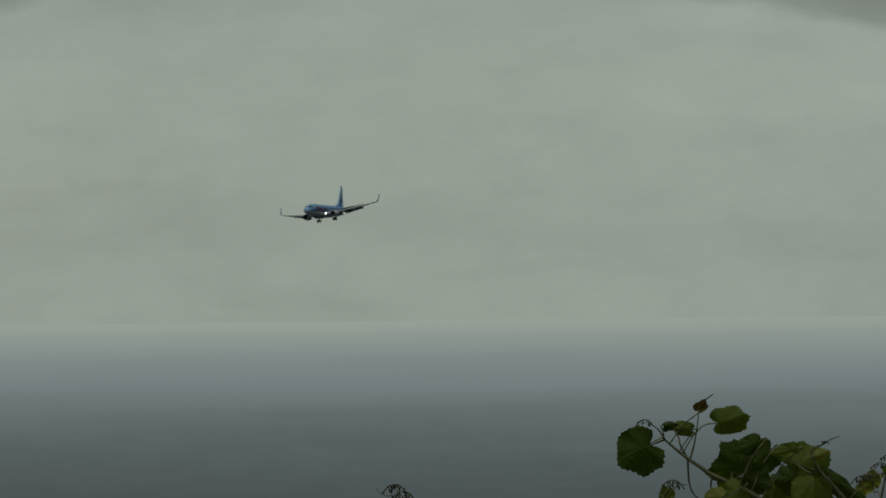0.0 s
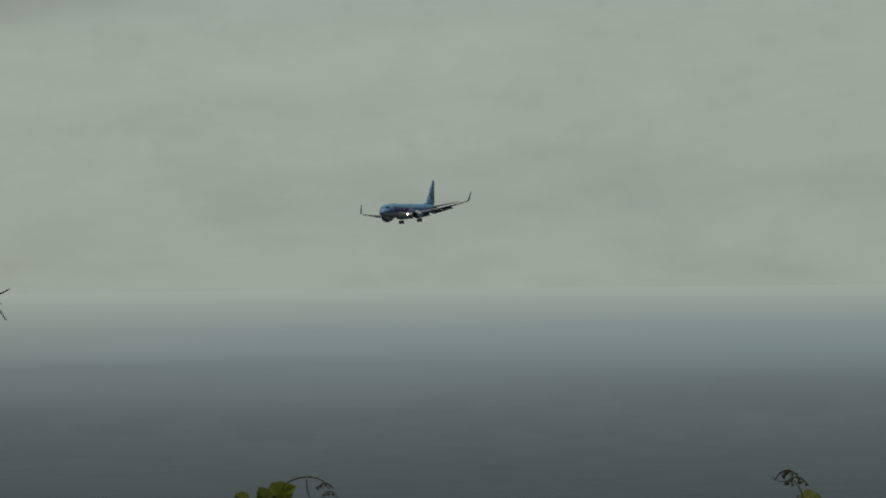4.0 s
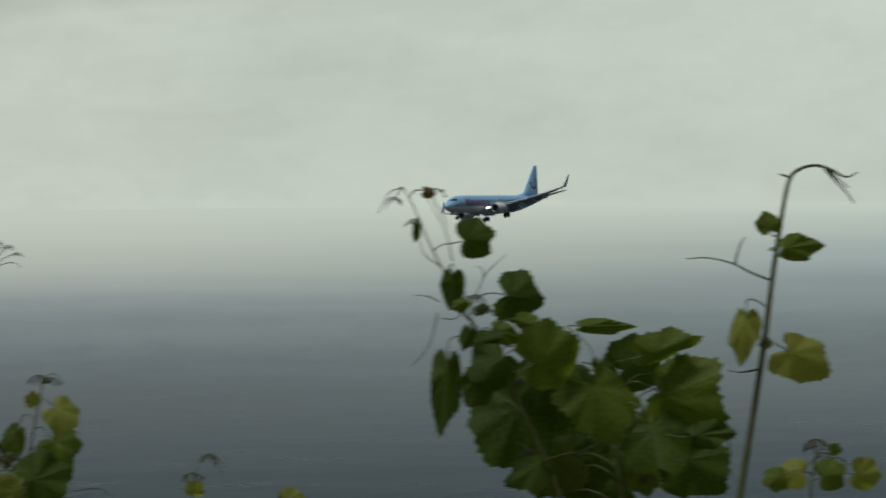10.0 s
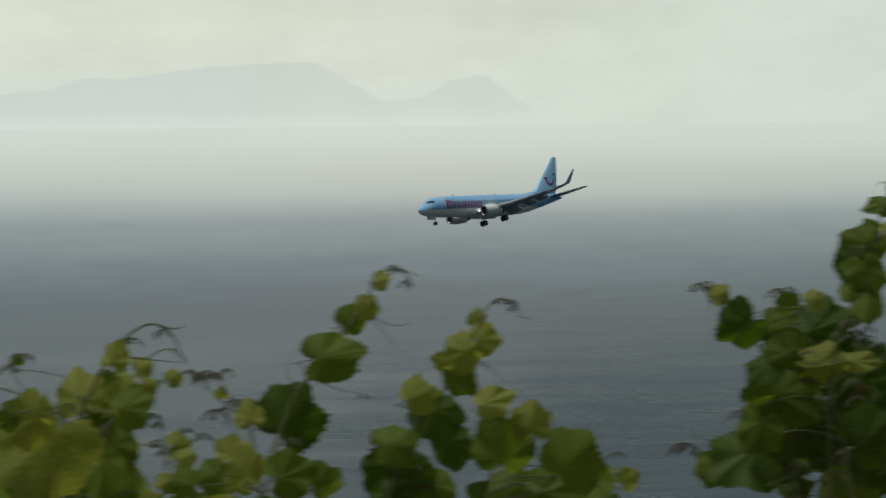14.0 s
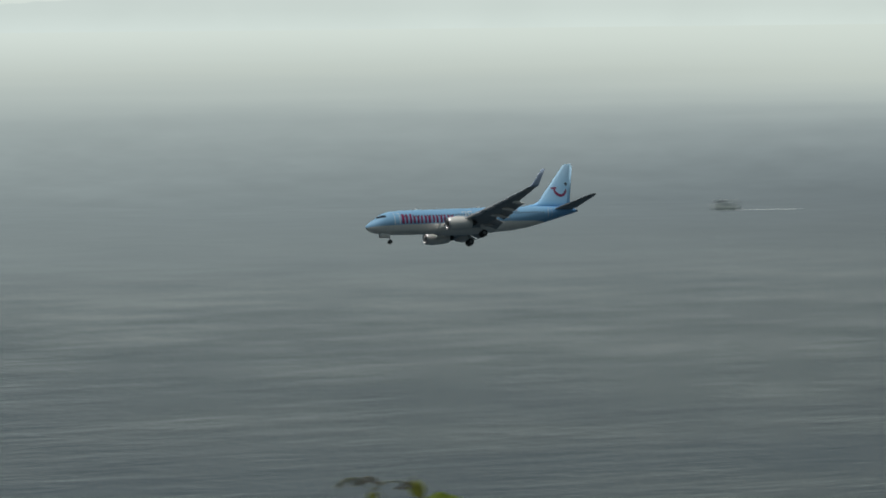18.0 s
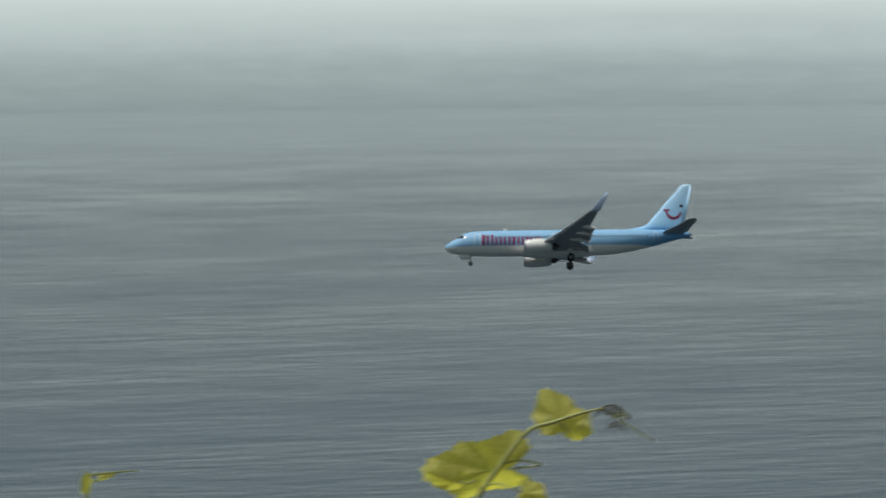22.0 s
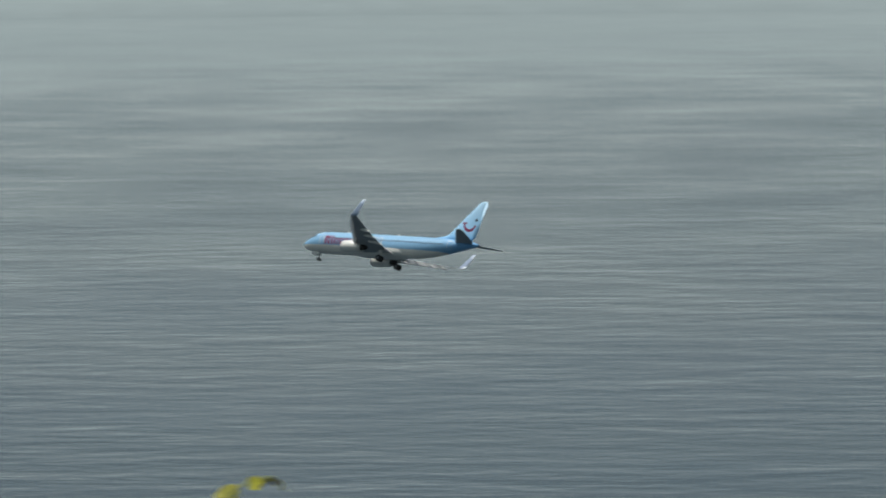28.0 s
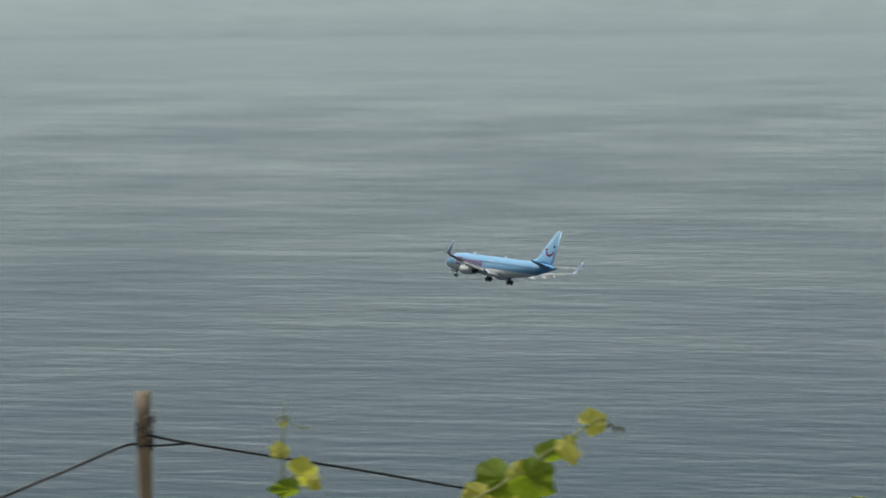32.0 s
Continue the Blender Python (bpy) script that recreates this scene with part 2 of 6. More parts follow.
def livery_material():
    """Sky-blue paint over a pale belly, parted by a line along the side."""
    m, n = material("blue and pale livery")
    where = n.coords()
    x, y, z = n.split(where)
    top = n.math("GREATER_THAN", z, -0.74)
    grime = n.noise(where, 0.9, 4, 0.6, (0.25, 1, 1))
    blue = n.mix(grime, (0.19, 0.38, 0.58), (0.24, 0.45, 0.66))
    deep = n.ramp(n.math("MULTIPLY_ADD", x, -0.1, -2.9), ((0.0, 0.0), (0.8, 1.0)))
    blue = n.mix(deep, blue, (0.13, 0.33, 0.60))
    pale = n.mix(grime, (0.74, 0.72, 0.67), (0.84, 0.82, 0.77))
    seams = n.node("ShaderNodeTexWave")
    seams.inputs["Scale"].default_value, seams.inputs["Distortion"].default_value = 0.22, 0.0
    n.put(where, seams.inputs[0])
    seam = n.ramp(seams.outputs[1], ((0.0, 0.93), (0.02, 1.0)), False)
    finish(n, n.mix(1.0, n.mix(top, pale, blue), seam, "MULTIPLY"), n.math("MULTIPLY_ADD", grime, 0.15, 0.48), 0.0, None, Specular_IOR_Level=0.3)
    return m


def fin_material():
    m, n = material("pale blue fin paint")
    where = n.coords()
    z = n.split(where)[2]
    grime = n.noise(where, 0.8, 4)
    tone = n.ramp(n.math("MULTIPLY_ADD", z, 0.11, -0.15), ((0.0, (0.16, 0.42, 0.74)), (0.25, (0.34, 0.60, 0.84)), (1.0, (0.47, 0.70, 0.88))))
    finish(n, n.mix(n.math("MULTIPLY", grime, 0.15), tone, (0.3, 0.5, 0.7)), 0.42, 0.0, None, Specular_IOR_Level=0.35)
    return m


def glow_material(name, colour, strength):
    m, n = material(name)
    e = n.node("ShaderNodeEmission")
    n.put(colour, e.inputs[0])
    e.inputs[1].default_value = strength
    n.put(e.outputs[0], n.node("ShaderNodeOutputMaterial").inputs[0])
    return m


def leaf_material(name, dark, light):
    """A vine leaf: mottled green with paler veins, light coming through it."""
    m, n = material(name)
    where = n.coords("Object")
    odd = n.node("ShaderNodeObjectInfo").outputs["Random"]
    mottle, fine = n.noise(where, 26.0, 4), n.noise(where, 160.0, 3)
    tone = n.mix(n.ramp(mottle, ((0.3, 0.0), (0.7, 1.0))), dark, light)
    tone = n.mix(n.math("MULTIPLY", odd, 0.35), tone, light)
    tone = n.mix(1.0, tone, n.ramp(fine, ((0.3, 0.88), (0.7, 1.08))), "MULTIPLY")
    # five veins fanning out from the stalk
    x, y, _ = n.split(where)
    x, y = n.math("ADD", x, 0.12), n.math("ABSOLUTE", y)
    near = 1.0
    for turn in (0.0, 0.85, 1.95):
        across = n.math("ABSOLUTE", n.math("SUBTRACT", n.math("MULTIPLY", x, math.sin(turn)), n.math("MULTIPLY", y, math.cos(turn))))
        behind = n.math("LESS_THAN", n.math("ADD", n.math("MULTIPLY", x, math.cos(turn)), n.math("MULTIPLY", y, math.sin(turn))), 0.0)
        near = n.math("MINIMUM", n.math("ADD", across, behind), near)
    vein = n.ramp(near, ((0.004, 1.0), (0.018, 0.0)), False)
    tone = n.mix(n.math("MULTIPLY", vein, 0.12), tone, tuple(c * 1.4 for c in light))
    b = n.node("ShaderNodeBsdfPrincipled")
    n.put(tone, b.inputs["Base Color"])
    b.inputs["Roughness"].default_value = 0.5
    b.inputs["Specular IOR Level"].default_value = 0.2
    n.put(n.bump(vein, 0.25, 0.004, n.bump(mottle, 0.5, 0.004)), b.inputs["Normal"])
    t = n.node("ShaderNodeBsdfTranslucent")
    n.put(n.mix(1.0, tone, (1.2, 1.22, 0.5), "MULTIPLY"), t.inputs[0])
    s = n.node("ShaderNodeMixShader")
    s.inputs[0].default_value = 0.55
    n.put(b.outputs[0], s.inputs[1]), n.put(t.outputs[0], s.inputs[2])
    n.put(s.outputs[0], n.node("ShaderNodeOutputMaterial").inputs[0])
    return m


WATER, DISTANCE, ISLAND = water_material(), distance_material(), island_material()
LIVERY, FIN = livery_material(), fin_material()
RED = plain("red lettering", (0.23, 0.035, 0.10), 0.6, vary=0.1, Specular_IOR_Level=0.2)
SLATE = plain("dark slate mark", (0.03, 0.032, 0.06), 0.4, vary=0.1)
METAL = plain("grey wing skin", (0.33, 0.34, 0.35), 0.42, 0.1, vary=0.16, scale=0.8)
EDGE = plain("bright leading edge", (0.62, 0.63, 0.64), 0.3, 0.5, vary=0.1, scale=1.0)
NACELLE = plain("white nacelle paint", (0.66, 0.65, 0.62), 0.32, vary=0.08, scale=0.7)
CHROME = plain("polished inlet lip", (0.5, 0.5, 0.52), 0.40, 0.9, vary=0.05)
SOOT = plain("dark exhaust metal", (0.07, 0.065, 0.06), 0.5, 0.7, vary=0.2)
RUBBER = plain("tyre rubber", (0.016, 0.016, 0.017), 0.8, vary=0.2)
STRUT = plain("gear leg paint", (0.24, 0.25, 0.26), 0.4, 0.2, vary=0.15)
PORTHOLE = plain("cabin window glass", (0.06, 0.10, 0.15), 0.3, vary=0.1)
GLASS = plain("dark cabin glass", (0.018, 0.026, 0.038), 0.12, vary=0.1)
LAMP = glow_material("landing light", (1.0, 0.93, 0.86), 40.0)
EARTH = plain("dry earth", (0.16, 0.12, 0.08), 0.9, vary=0.3, scale=0.8, bump=0.6)
WINGLET = plain("pale blue winglet paint", (0.34, 0.42, 0.56), 0.35, vary=0.08, scale=1.0)


# ---- mesh helpers ----
def part(name, bm, mat, parent=None, label="", smooth=True):
    """Links a bmesh as one mesh object, under a thing or a part."""
    me = bpy.data.meshes.new(name)
    bmesh.ops.recalc_face_normals(bm, faces=bm.faces)
    bm.to_mesh(me)
    bm.free()
    me.materials.append(mat)
    if smooth:
        me.shade_smooth()
    ob = new(name, me)
    if parent:
        ob.parent = parent
    if label:
        tagged(ob, label)
    return ob


def shared(name, me, parent, m):
    ob = new(name, me)
    ob.parent = parent
    ob.matrix_basis = m
    return ob


def loft(bm, rings, closed=True, caps=True):
    """Skins rings of equally many points."""
    rows = [[bm.verts.new(p) for p in ring] for ring in rings]
    k = len(rows[0])
    for a, b in zip(rows, rows[1:]):
        for i in range(k if closed else k - 1):
            j = (i + 1) % k
            bm.faces.new((a[i], a[j], b[j], b[i]))
    if caps and closed:
        bm.faces.new(rows[0][::-1])
        bm.faces.new(rows[-1])
    return bm


def sheet(rings, closed=False):
    return loft(bmesh.new(), rings, closed, False)


def tube(points, radii, sides=6, bm=None):
    """A round rod along a line of points."""
    bm = bm or bmesh.new()
    pts = [Vector(p) for p in points]
    rings = []
    side = None
    for i, p in enumerate(pts):
        d = (pts[min(i + 1, len(pts) - 1)] - pts[max(i - 1, 0)]).normalized()
        if side is None:
            side = d.cross(Vector((0.13, 0.31, 0.94)) if abs(d.z) < 0.8 else Vector((0.9, 0.3, 0.1))).normalized()
        side = (side - d * side.dot(d)).normalized()
        over = d.cross(side)
        r = radii[i] if isinstance(radii, (list, tuple)) else radii
        rings.append([p + side * (math.cos(2 * math.pi * k / sides) * r) + over * (math.sin(2 * math.pi * k / sides) * r) for k in range(sides)])
    return loft(bm, rings)


def turned(profile, axis="x", sides=32, centre=(0, 0, 0), bm=None, caps=False):
    """A turned body from (along, radius) pairs."""
    bm = bm or bmesh.new()
    c = Vector(centre)
    rings = []
    for s, r in profile:
        ring = []
        for k in range(sides):
            a, b = math.cos(2 * math.pi * k / sides) * r, math.sin(2 * math.pi * k / sides) * r
            ring.append(c + (Vector((s, a, b)) if axis == "x" else Vector((a, s, b)) if axis == "y" else Vector((a, b, s))))
        rings.append(ring)
    return loft(bm, rings, True, caps)


def box(lo, hi, bevel=0.0, bm=None):
    bm = bm or bmesh.new()
    made = bmesh.ops.create_cube(bm, size=1.0)["verts"]
    for v in made:
        v.co = Vector([(a + b) / 2 + c * (b - a) for a, b, c in zip(lo, hi, v.co)])
    if bevel:
        bmesh.ops.bevel(bm, geom=[e for e in bm.edges if e.verts[0] in made], offset=bevel, segments=2, profile=0.5, affect="EDGES")
    return bm


def spline(points, steps=6):
    """A smooth line through points."""
    p = [Vector(q) for q in points]
    p = [p[0] * 2 - p[1], *p, p[-1] * 2 - p[-2]]
    out = []
    for a, b, c, d in zip(p, p[1:], p[2:], p[3:]):
        for i in range(steps):
            t = i / steps
            out.append(0.5 * (2 * b + (c - a) * t + (2 * a - 5 * b + 4 * c - d) * t * t + (3 * b - a - 3 * c + d) * t ** 3))
    return out + [p[-2]]


# ---- sea, distance and hillside ----
def disc(r, az, z):
    d = aim(az, 0)
    return (d.x * r, d.y * r, z)


def build_setting():
    steps = range(0, 361, 3)
    radii = (130, 300, 700, 1200, 1800, 2600)
    tagged(part("sea", sheet([[disc(r, a, 0) for a in steps] for r in radii]), WATER), "grey-green open sea with low streaky swell", "sea", kind="structure")
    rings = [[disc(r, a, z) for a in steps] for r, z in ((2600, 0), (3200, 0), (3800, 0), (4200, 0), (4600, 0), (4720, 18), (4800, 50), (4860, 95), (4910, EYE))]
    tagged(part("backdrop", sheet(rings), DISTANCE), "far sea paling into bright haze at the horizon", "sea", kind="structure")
    # the terrace on which the vines stand, and the slope down to the sea
    rings = []
    for r, z in ((0.01, -1.65), (0.4, -1.65), (1.5, -1.7), (3, -2.4), (4, -2.86), (7, -2.88), (11, -2.9), (15.5, -2.92), (18, -4.4), (30, -15), (60, -42), (100, -84), (150, -138), (190, -156)):
        ring = []
        for a in steps:
            wob = noise.noise(Vector((math.cos(radians(a)) * r * 0.21, math.sin(radians(a)) * r * 0.21, 3.1)))
            rise = 0.0
            if 160 < a < 330 and r > 6:     # the hill goes on behind
                rise = min(1, (a - 160) / 40, (330 - a) / 40) * min(1.0, (r - 6) / 20)
            ring.append(disc(r, a, EYE + z * (1 - rise) + rise * r * 0.4 + wob * min(0.12 * r, 6.0) * (0.04 if r < 16 else 1.0)))
        rings.append(ring)
    tagged(part("ground", sheet(rings), EARTH), "dry earth terrace of a vineyard above the sea", "ground", kind="structure")


def island(label, az0, az1, tops, seed):
    """A steep island: tops gives (share of its length, height in metres) along its ridge."""
    bm = bmesh.new()
    count = 200
    rows = [[], [], [], [], []]
    for i in range(count + 1):
        t = i / count
        az = az0 + (az1 - az0) * t
        for (a, ha), (b, hb) in zip(tops, tops[1:]):
            if a <= t <= b:
                k = (t - a) / (b - a)
                h = ha + (hb - ha) * k
        h += (noise.noise(Vector((t * 14, seed, 0))) * 1.2 + noise.noise(Vector((t * 55, seed, 5))) * 2.4 + noise.noise(Vector((t * 130, seed, 9))) * 1.7) * min(1, h / 12)
        for row, (dr, share) in zip(rows, ((-26, -0.15), (-17, 0.35), (-8, 0.72), (0, 1.0), (26, -0.15))):
            d = 4955 + dr + noise.noise(Vector((t * 20, share * 3, seed))) * 4
            row.append(disc(d, az, EYE - 1 + max(0, h) * share))
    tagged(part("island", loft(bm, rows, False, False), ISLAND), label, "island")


def build_islands():
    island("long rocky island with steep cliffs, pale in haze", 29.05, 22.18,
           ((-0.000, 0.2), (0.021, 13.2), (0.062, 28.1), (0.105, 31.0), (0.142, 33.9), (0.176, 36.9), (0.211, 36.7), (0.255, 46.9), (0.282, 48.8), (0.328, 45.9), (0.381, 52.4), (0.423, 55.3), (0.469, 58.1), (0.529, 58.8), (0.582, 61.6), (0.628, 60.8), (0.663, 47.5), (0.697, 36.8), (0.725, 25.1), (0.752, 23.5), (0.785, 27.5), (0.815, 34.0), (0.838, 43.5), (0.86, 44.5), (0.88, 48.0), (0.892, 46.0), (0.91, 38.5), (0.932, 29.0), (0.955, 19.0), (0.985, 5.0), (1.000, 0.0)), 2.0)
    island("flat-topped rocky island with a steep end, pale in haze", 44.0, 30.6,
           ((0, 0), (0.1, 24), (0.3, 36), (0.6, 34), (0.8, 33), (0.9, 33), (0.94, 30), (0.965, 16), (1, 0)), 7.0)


# ---- the airliner; x runs ahead from the nose, y to port, z up ----
def fuselage_shape(s):
    """Top, bottom and half width at s metres behind the nose."""
    marks = ((0, -0.58, -0.62, 0.02), (0.12, -0.30, -0.86, 0.26), (0.4, -0.04, -1.10, 0.55), (1.0, 0.36, -1.42, 0.95), (1.7, 0.72, -1.62, 1.25), (2.4, 1.22, -1.74, 1.46),
             (3.1, 1.58, -1.83, 1.60), (4.2, 1.84, -1.92, 1.75), (6.0, 1.98, -2.0, 1.87), (9, 2.0, -2.02, 1.88), (23.5, 2.0, -2.02, 1.88), (26, 2.0, -1.88, 1.87),
             (29, 1.98, -1.42, 1.74), (32, 1.93, -0.72, 1.42), (35, 1.78, 0.05, 0.92), (37, 1.55, 0.55, 0.48), (38.0, 1.22, 0.86, 0.17))
    for (a, *p), (b, *q) in zip(marks, marks[1:]):
        if a <= s <= b:
            k = (s - a) / (b - a)
            return [u + (v - u) * k for u, v in zip(p, q)]
    return marks[-1][1:]


def on_side(s, z, out=0.008, side=1):
    """A point on the fuselage's skin."""
    top, low, wide = fuselage_shape(s)
    c, h = (top + low) / 2, (top - low) / 2
    q = max(-0.999, min(0.999, (z - c) / h))
    return Vector((-s, side * (wide * math.sqrt(1 - q * q) + out), z + q * out))


def skin_patch(s0, s1, z0, z1, nx=3, nz=5, side=1, out=0.012, slant=0.0):
    return sheet([[on_side(s0 + (s1 - s0) * i / nx + slant * (j / nz), z0 + (z1 - z0) * j / nz, out, side) for j in range(nz + 1)] for i in range(nx + 1)])


def foil(le, chord, thick, twist=0.0, k=9):
    """A wing section: a ring of points from the trailing edge over the top and back; chord runs aft."""
    ring = []
    xs = [(1 - math.cos(math.pi * i / k)) / 2 for i in range(k + 1)]
    half = lambda t: thick * 5 * (0.2969 * math.sqrt(t) - 0.126 * t - 0.3516 * t * t + 0.2843 * t ** 3 - 0.1015 * t ** 4)
    for t in xs[::-1]:
        ring.append((t, half(t) * 1.15 + 0.02 * math.sin(math.pi * t)))
    for t in xs[1:-1]:
        ring.append((t, -half(t) * 0.85 + 0.01 * math.sin(math.pi * t)))
    c, s = math.cos(radians(twist)), math.sin(radians(twist))
    return [Vector((le[0] - chord * (t * c + z * s), le[1], le[2] + chord * (z * c - t * s))) for t, z in ring]


def wing_line(y):
    """Leading edge, chord and height of the wing y metres out."""
    le = 13.0 + (y - 1.5) * 0.572
    te = 20.9 if y < 5.6 else 20.9 + (y - 5.6) * 0.205
    return le, te - le, -1.40 + (y - 1.5) * 0.118 + max(0, y - 6) ** 2 * 0.0042


def wing(parent, side):
    ys = (0.6, 1.5, 3.2, 4.83, 5.6, 8, 10.5, 13, 15.2, 16.6, 17.05)
    rings = []
    for y in ys:
        le, chord, z = wing_line(y)
        rings.append([Vector((p.x, p.y * side, p.z)) for p in foil((-le, y, z), chord, 0.14 - 0.004 * y, 1.5)])
    w = part("wing", loft(bmesh.new(), rings), METAL, parent, "grey swept wing with a pale leading edge")
    # slats, one for each bay of the leading edge
    for y0, y1 in ((2.0, 4.0), (5.8, 8.2), (8.3, 10.8), (10.9, 13.4), (13.5, 16.0)):
        rows = []
        for y in (y0, (y0 + y1) / 2, y1):
            le, chord, z = wing_line(y)
            r = [foil((-le + 0.30, y, z - 0.16), min(0.15 * chord, 0.75), 0.26, 24, 5)]
            rows.append([Vector((p.x, p.y * side, p.z)) for p in r[0]])
        part("slat", loft(bmesh.new(), rows), EDGE, w, "bright metal slat")
    # flaps, lowered for landing
    for y0, y1, c, turn in ((2.1, 5.3, 1.2, 26), (6.1, 9.0, 0.95, 25), (9.1, 11.9, 0.8, 24)):
        for back, drop, share, more in ((0.0, -0.02, 1.0, 0), (0.90, -0.40, 0.45, 10)):
            rows = []
            for y in (y0, y1):
                le, chord, z = wing_line(y)
                te = le + chord
                rows.append([Vector((p.x, p.y * side, p.z)) for p in foil((-(te - 0.35 + back * c), y, z - 0.10 + drop * c), c * share, 0.13, turn + more, 6)])
            part("flap", loft(bmesh.new(), rows), METAL, w, "lowered flap")
    # fairings of the flap tracks
    for y, long in ((3.0, 2.6), (7.0, 3.3), (9.7, 2.8), (12.2, 2.2)):
        le, chord, z = wing_line(y)
        te = le + chord
        rows = []
        for t in (0, 0.12, 0.35, 0.6, 0.85, 1.0):
            r = 0.22 * math.sin(math.pi * (0.08 + 0.88 * t)) + 0.01
            sag = -0.32 - 0.55 * max(0, t - 0.4) * long / 2.4
            rows.append([Vector((-(te - long * 0.6 + long * t), side * (y + math.cos(a * math.pi / 4) * r * 0.7), z + sag + math.sin(a * math.pi / 4) * r * 1.3)) for a in range(8)])
        part("flap_fairing", loft(bmesh.new(), rows), NACELLE if y > 4 else METAL, w)
    # winglet, curving up from the tip
    rows = []
    le, chord, z = wing_line(17.05)
    for t in (0, 0.12, 0.25, 0.45, 0.7, 1.0):
        out = 17.05 + 0.28 * math.sin(min(1, t * 3) * math.pi / 2) + 0.5 * max(0, t - 0.15)
        lift = z + (0.10 * math.sin(t * 4) if t < 0.15 else 0.08 + (t - 0.13) * 3.1)
        c = chord * (1 - 0.66 * t) + 0.1
        front = Vector((-(le + 2.45 * t), out, lift))
        tilt = radians(min(1, t * 4) * 76)
        ring = []
        for p in foil((0, 0, 0), c, 0.09, 0, 6):
            ring.append(Vector((front.x + p.x, side * (front.y - p.z * math.sin(tilt)), front.z + p.z * math.cos(tilt))))
        rows.append(ring)
    part("winglet", loft(bmesh.new(), rows), WINGLET, w, "pale blue upswept winglet")
    lens = turned([(0.02, 0.0), (0.0, 0.07), (-0.05, 0.08)], "x", 10, (-(le + 0.1), side * 17.2, z + 0.05))
    part("position_light", lens, GLASS, w)
    return w


def engine(parent, side):
    y, z = 4.83 * side, -1.62
    outer = [(-12.25, 0.84), (-12.32, 0.93), (-12.55, 1.01), (-13.1, 1.075), (-14.0, 1.08), (-15.0, 1.02), (-15.9, 0.90), (-16.5, 0.80), (-16.5, 0.74), (-15.8, 0.72)]
    pod = part("engine", turned(outer, "x", 36, (0, y, z)), NACELLE, parent, "white engine nacelle with a dark inlet")
    part("inlet_lip", turned([(-12.75, 0.76), (-12.4, 0.79), (-12.24, 0.86), (-12.3, 0.935), (-12.5, 1.005)], "x", 36, (0, y, z)), CHROME, pod, "polished inlet lip")
    part("inlet_duct", turned([(-12.7, 0.765), (-13.3, 0.78), (-13.35, 0.3), (-13.35, 0.01)], "x", 30, (0, y, z)), SOOT, pod, "dark inlet with the fan behind")
    bm = bmesh.new()
    for k in range(24):
        a = 2 * math.pi * k / 24
        u, v = Vector((0, math.cos(a), math.sin(a))), Vector((0, -math.sin(a), math.cos(a)))
        c = Vector((-13.2, y, z))
        bm.faces.new([bm.verts.new(p) for p in (c + u * 0.22, c + u * 0.76 - v * 0.02, c + u * 0.76 + v * 0.13 + Vector((-0.1, 0, 0)), c + u * 0.22 + v * 0.05 + Vector((-0.1, 0, 0)))])
    part("fan", bm, STRUT, pod)
    part("spinner", turned([(-12.85, 0.0), (-12.95, 0.09), (-13.2, 0.22), (-13.3, 0.24)], "x", 20, (0, y, z)), SOOT, pod)
    part("exhaust_nozzle", turned([(-16.2, 0.60), (-16.9, 0.50), (-17.35, 0.42), (-17.35, 0.36), (-16.8, 0.33)], "x", 24, (0, y, z)), SOOT, pod, "dark exhaust nozzle")
    part("exhaust_cone", turned([(-17.0, 0.24), (-17.5, 0.15), (-17.9, 0.02)], "x", 16, (0, y, z)), SOOT, pod)
    rows = []
    for s, top, low, w in ((-13.2, z + 1.08, z + 0.9, 0.05), (-14.4, z + 1.3, z + 0.9, 0.2), (-16.0, z + 1.05, z + 0.5, 0.24), (-17.6, z + 0.78, z + 0.42, 0.18), (-18.6, z + 0.55, z + 0.42, 0.06)):
        rows.append([Vector((s, y + a * w, b)) for a, b in ((1, low), (1, top - 0.05), (0.5, top), (-0.5, top), (-1, top - 0.05), (-1, low))])
    part("pylon", loft(bmesh.new(), rows), NACELLE, pod)
    return pod


def wheel_pair(leg, x, y, z, r, w, gap):
    for k in (-1, 1):
        t = [(-w / 2, r * 0.55), (-w / 2, r * 0.82), (-w * 0.36, r * 0.97), (0, r), (w * 0.36, r * 0.97), (w / 2, r * 0.82), (w / 2, r * 0.55)]
        tyre = part("wheel", turned(t, "y", 24, (x, y + k * gap, z)), RUBBER, leg, "black rubber wheel")
        part("rim", turned([(-w * 0.42, 0.0), (-w * 0.42, r * 0.3), (-w * 0.3, r * 0.56), (w * 0.3, r * 0.56), (w * 0.42, r * 0.3), (w * 0.42, 0.0)], "y", 18, (x, y + k * gap, z)), STRUT, tyre)


def gear(parent, s, y, z, r, w, gap, top, name):
    bm = tube([(-s + 0.0, y, top), (-s, y, z + (top - z) * 0.45)], 0.13, 10)
    tube([(-s, y, z + (top - z) * 0.5), (-s, y, z)], 0.075, 10, bm)
    tube([(-s, y - gap, z), (-s, y + gap, z)], 0.06, 8, bm)
    leg = part(name, bm, STRUT, parent, "extended landing gear leg with twin wheels")
    part("drag_brace", tube([(-s + 0.9, y * 0.8, top - 0.05), (-s, y, z + (top - z) * 0.42)], 0.05, 8), STRUT, leg)
    wheel_pair(leg, -s, y, z, r, w, gap)
    return leg


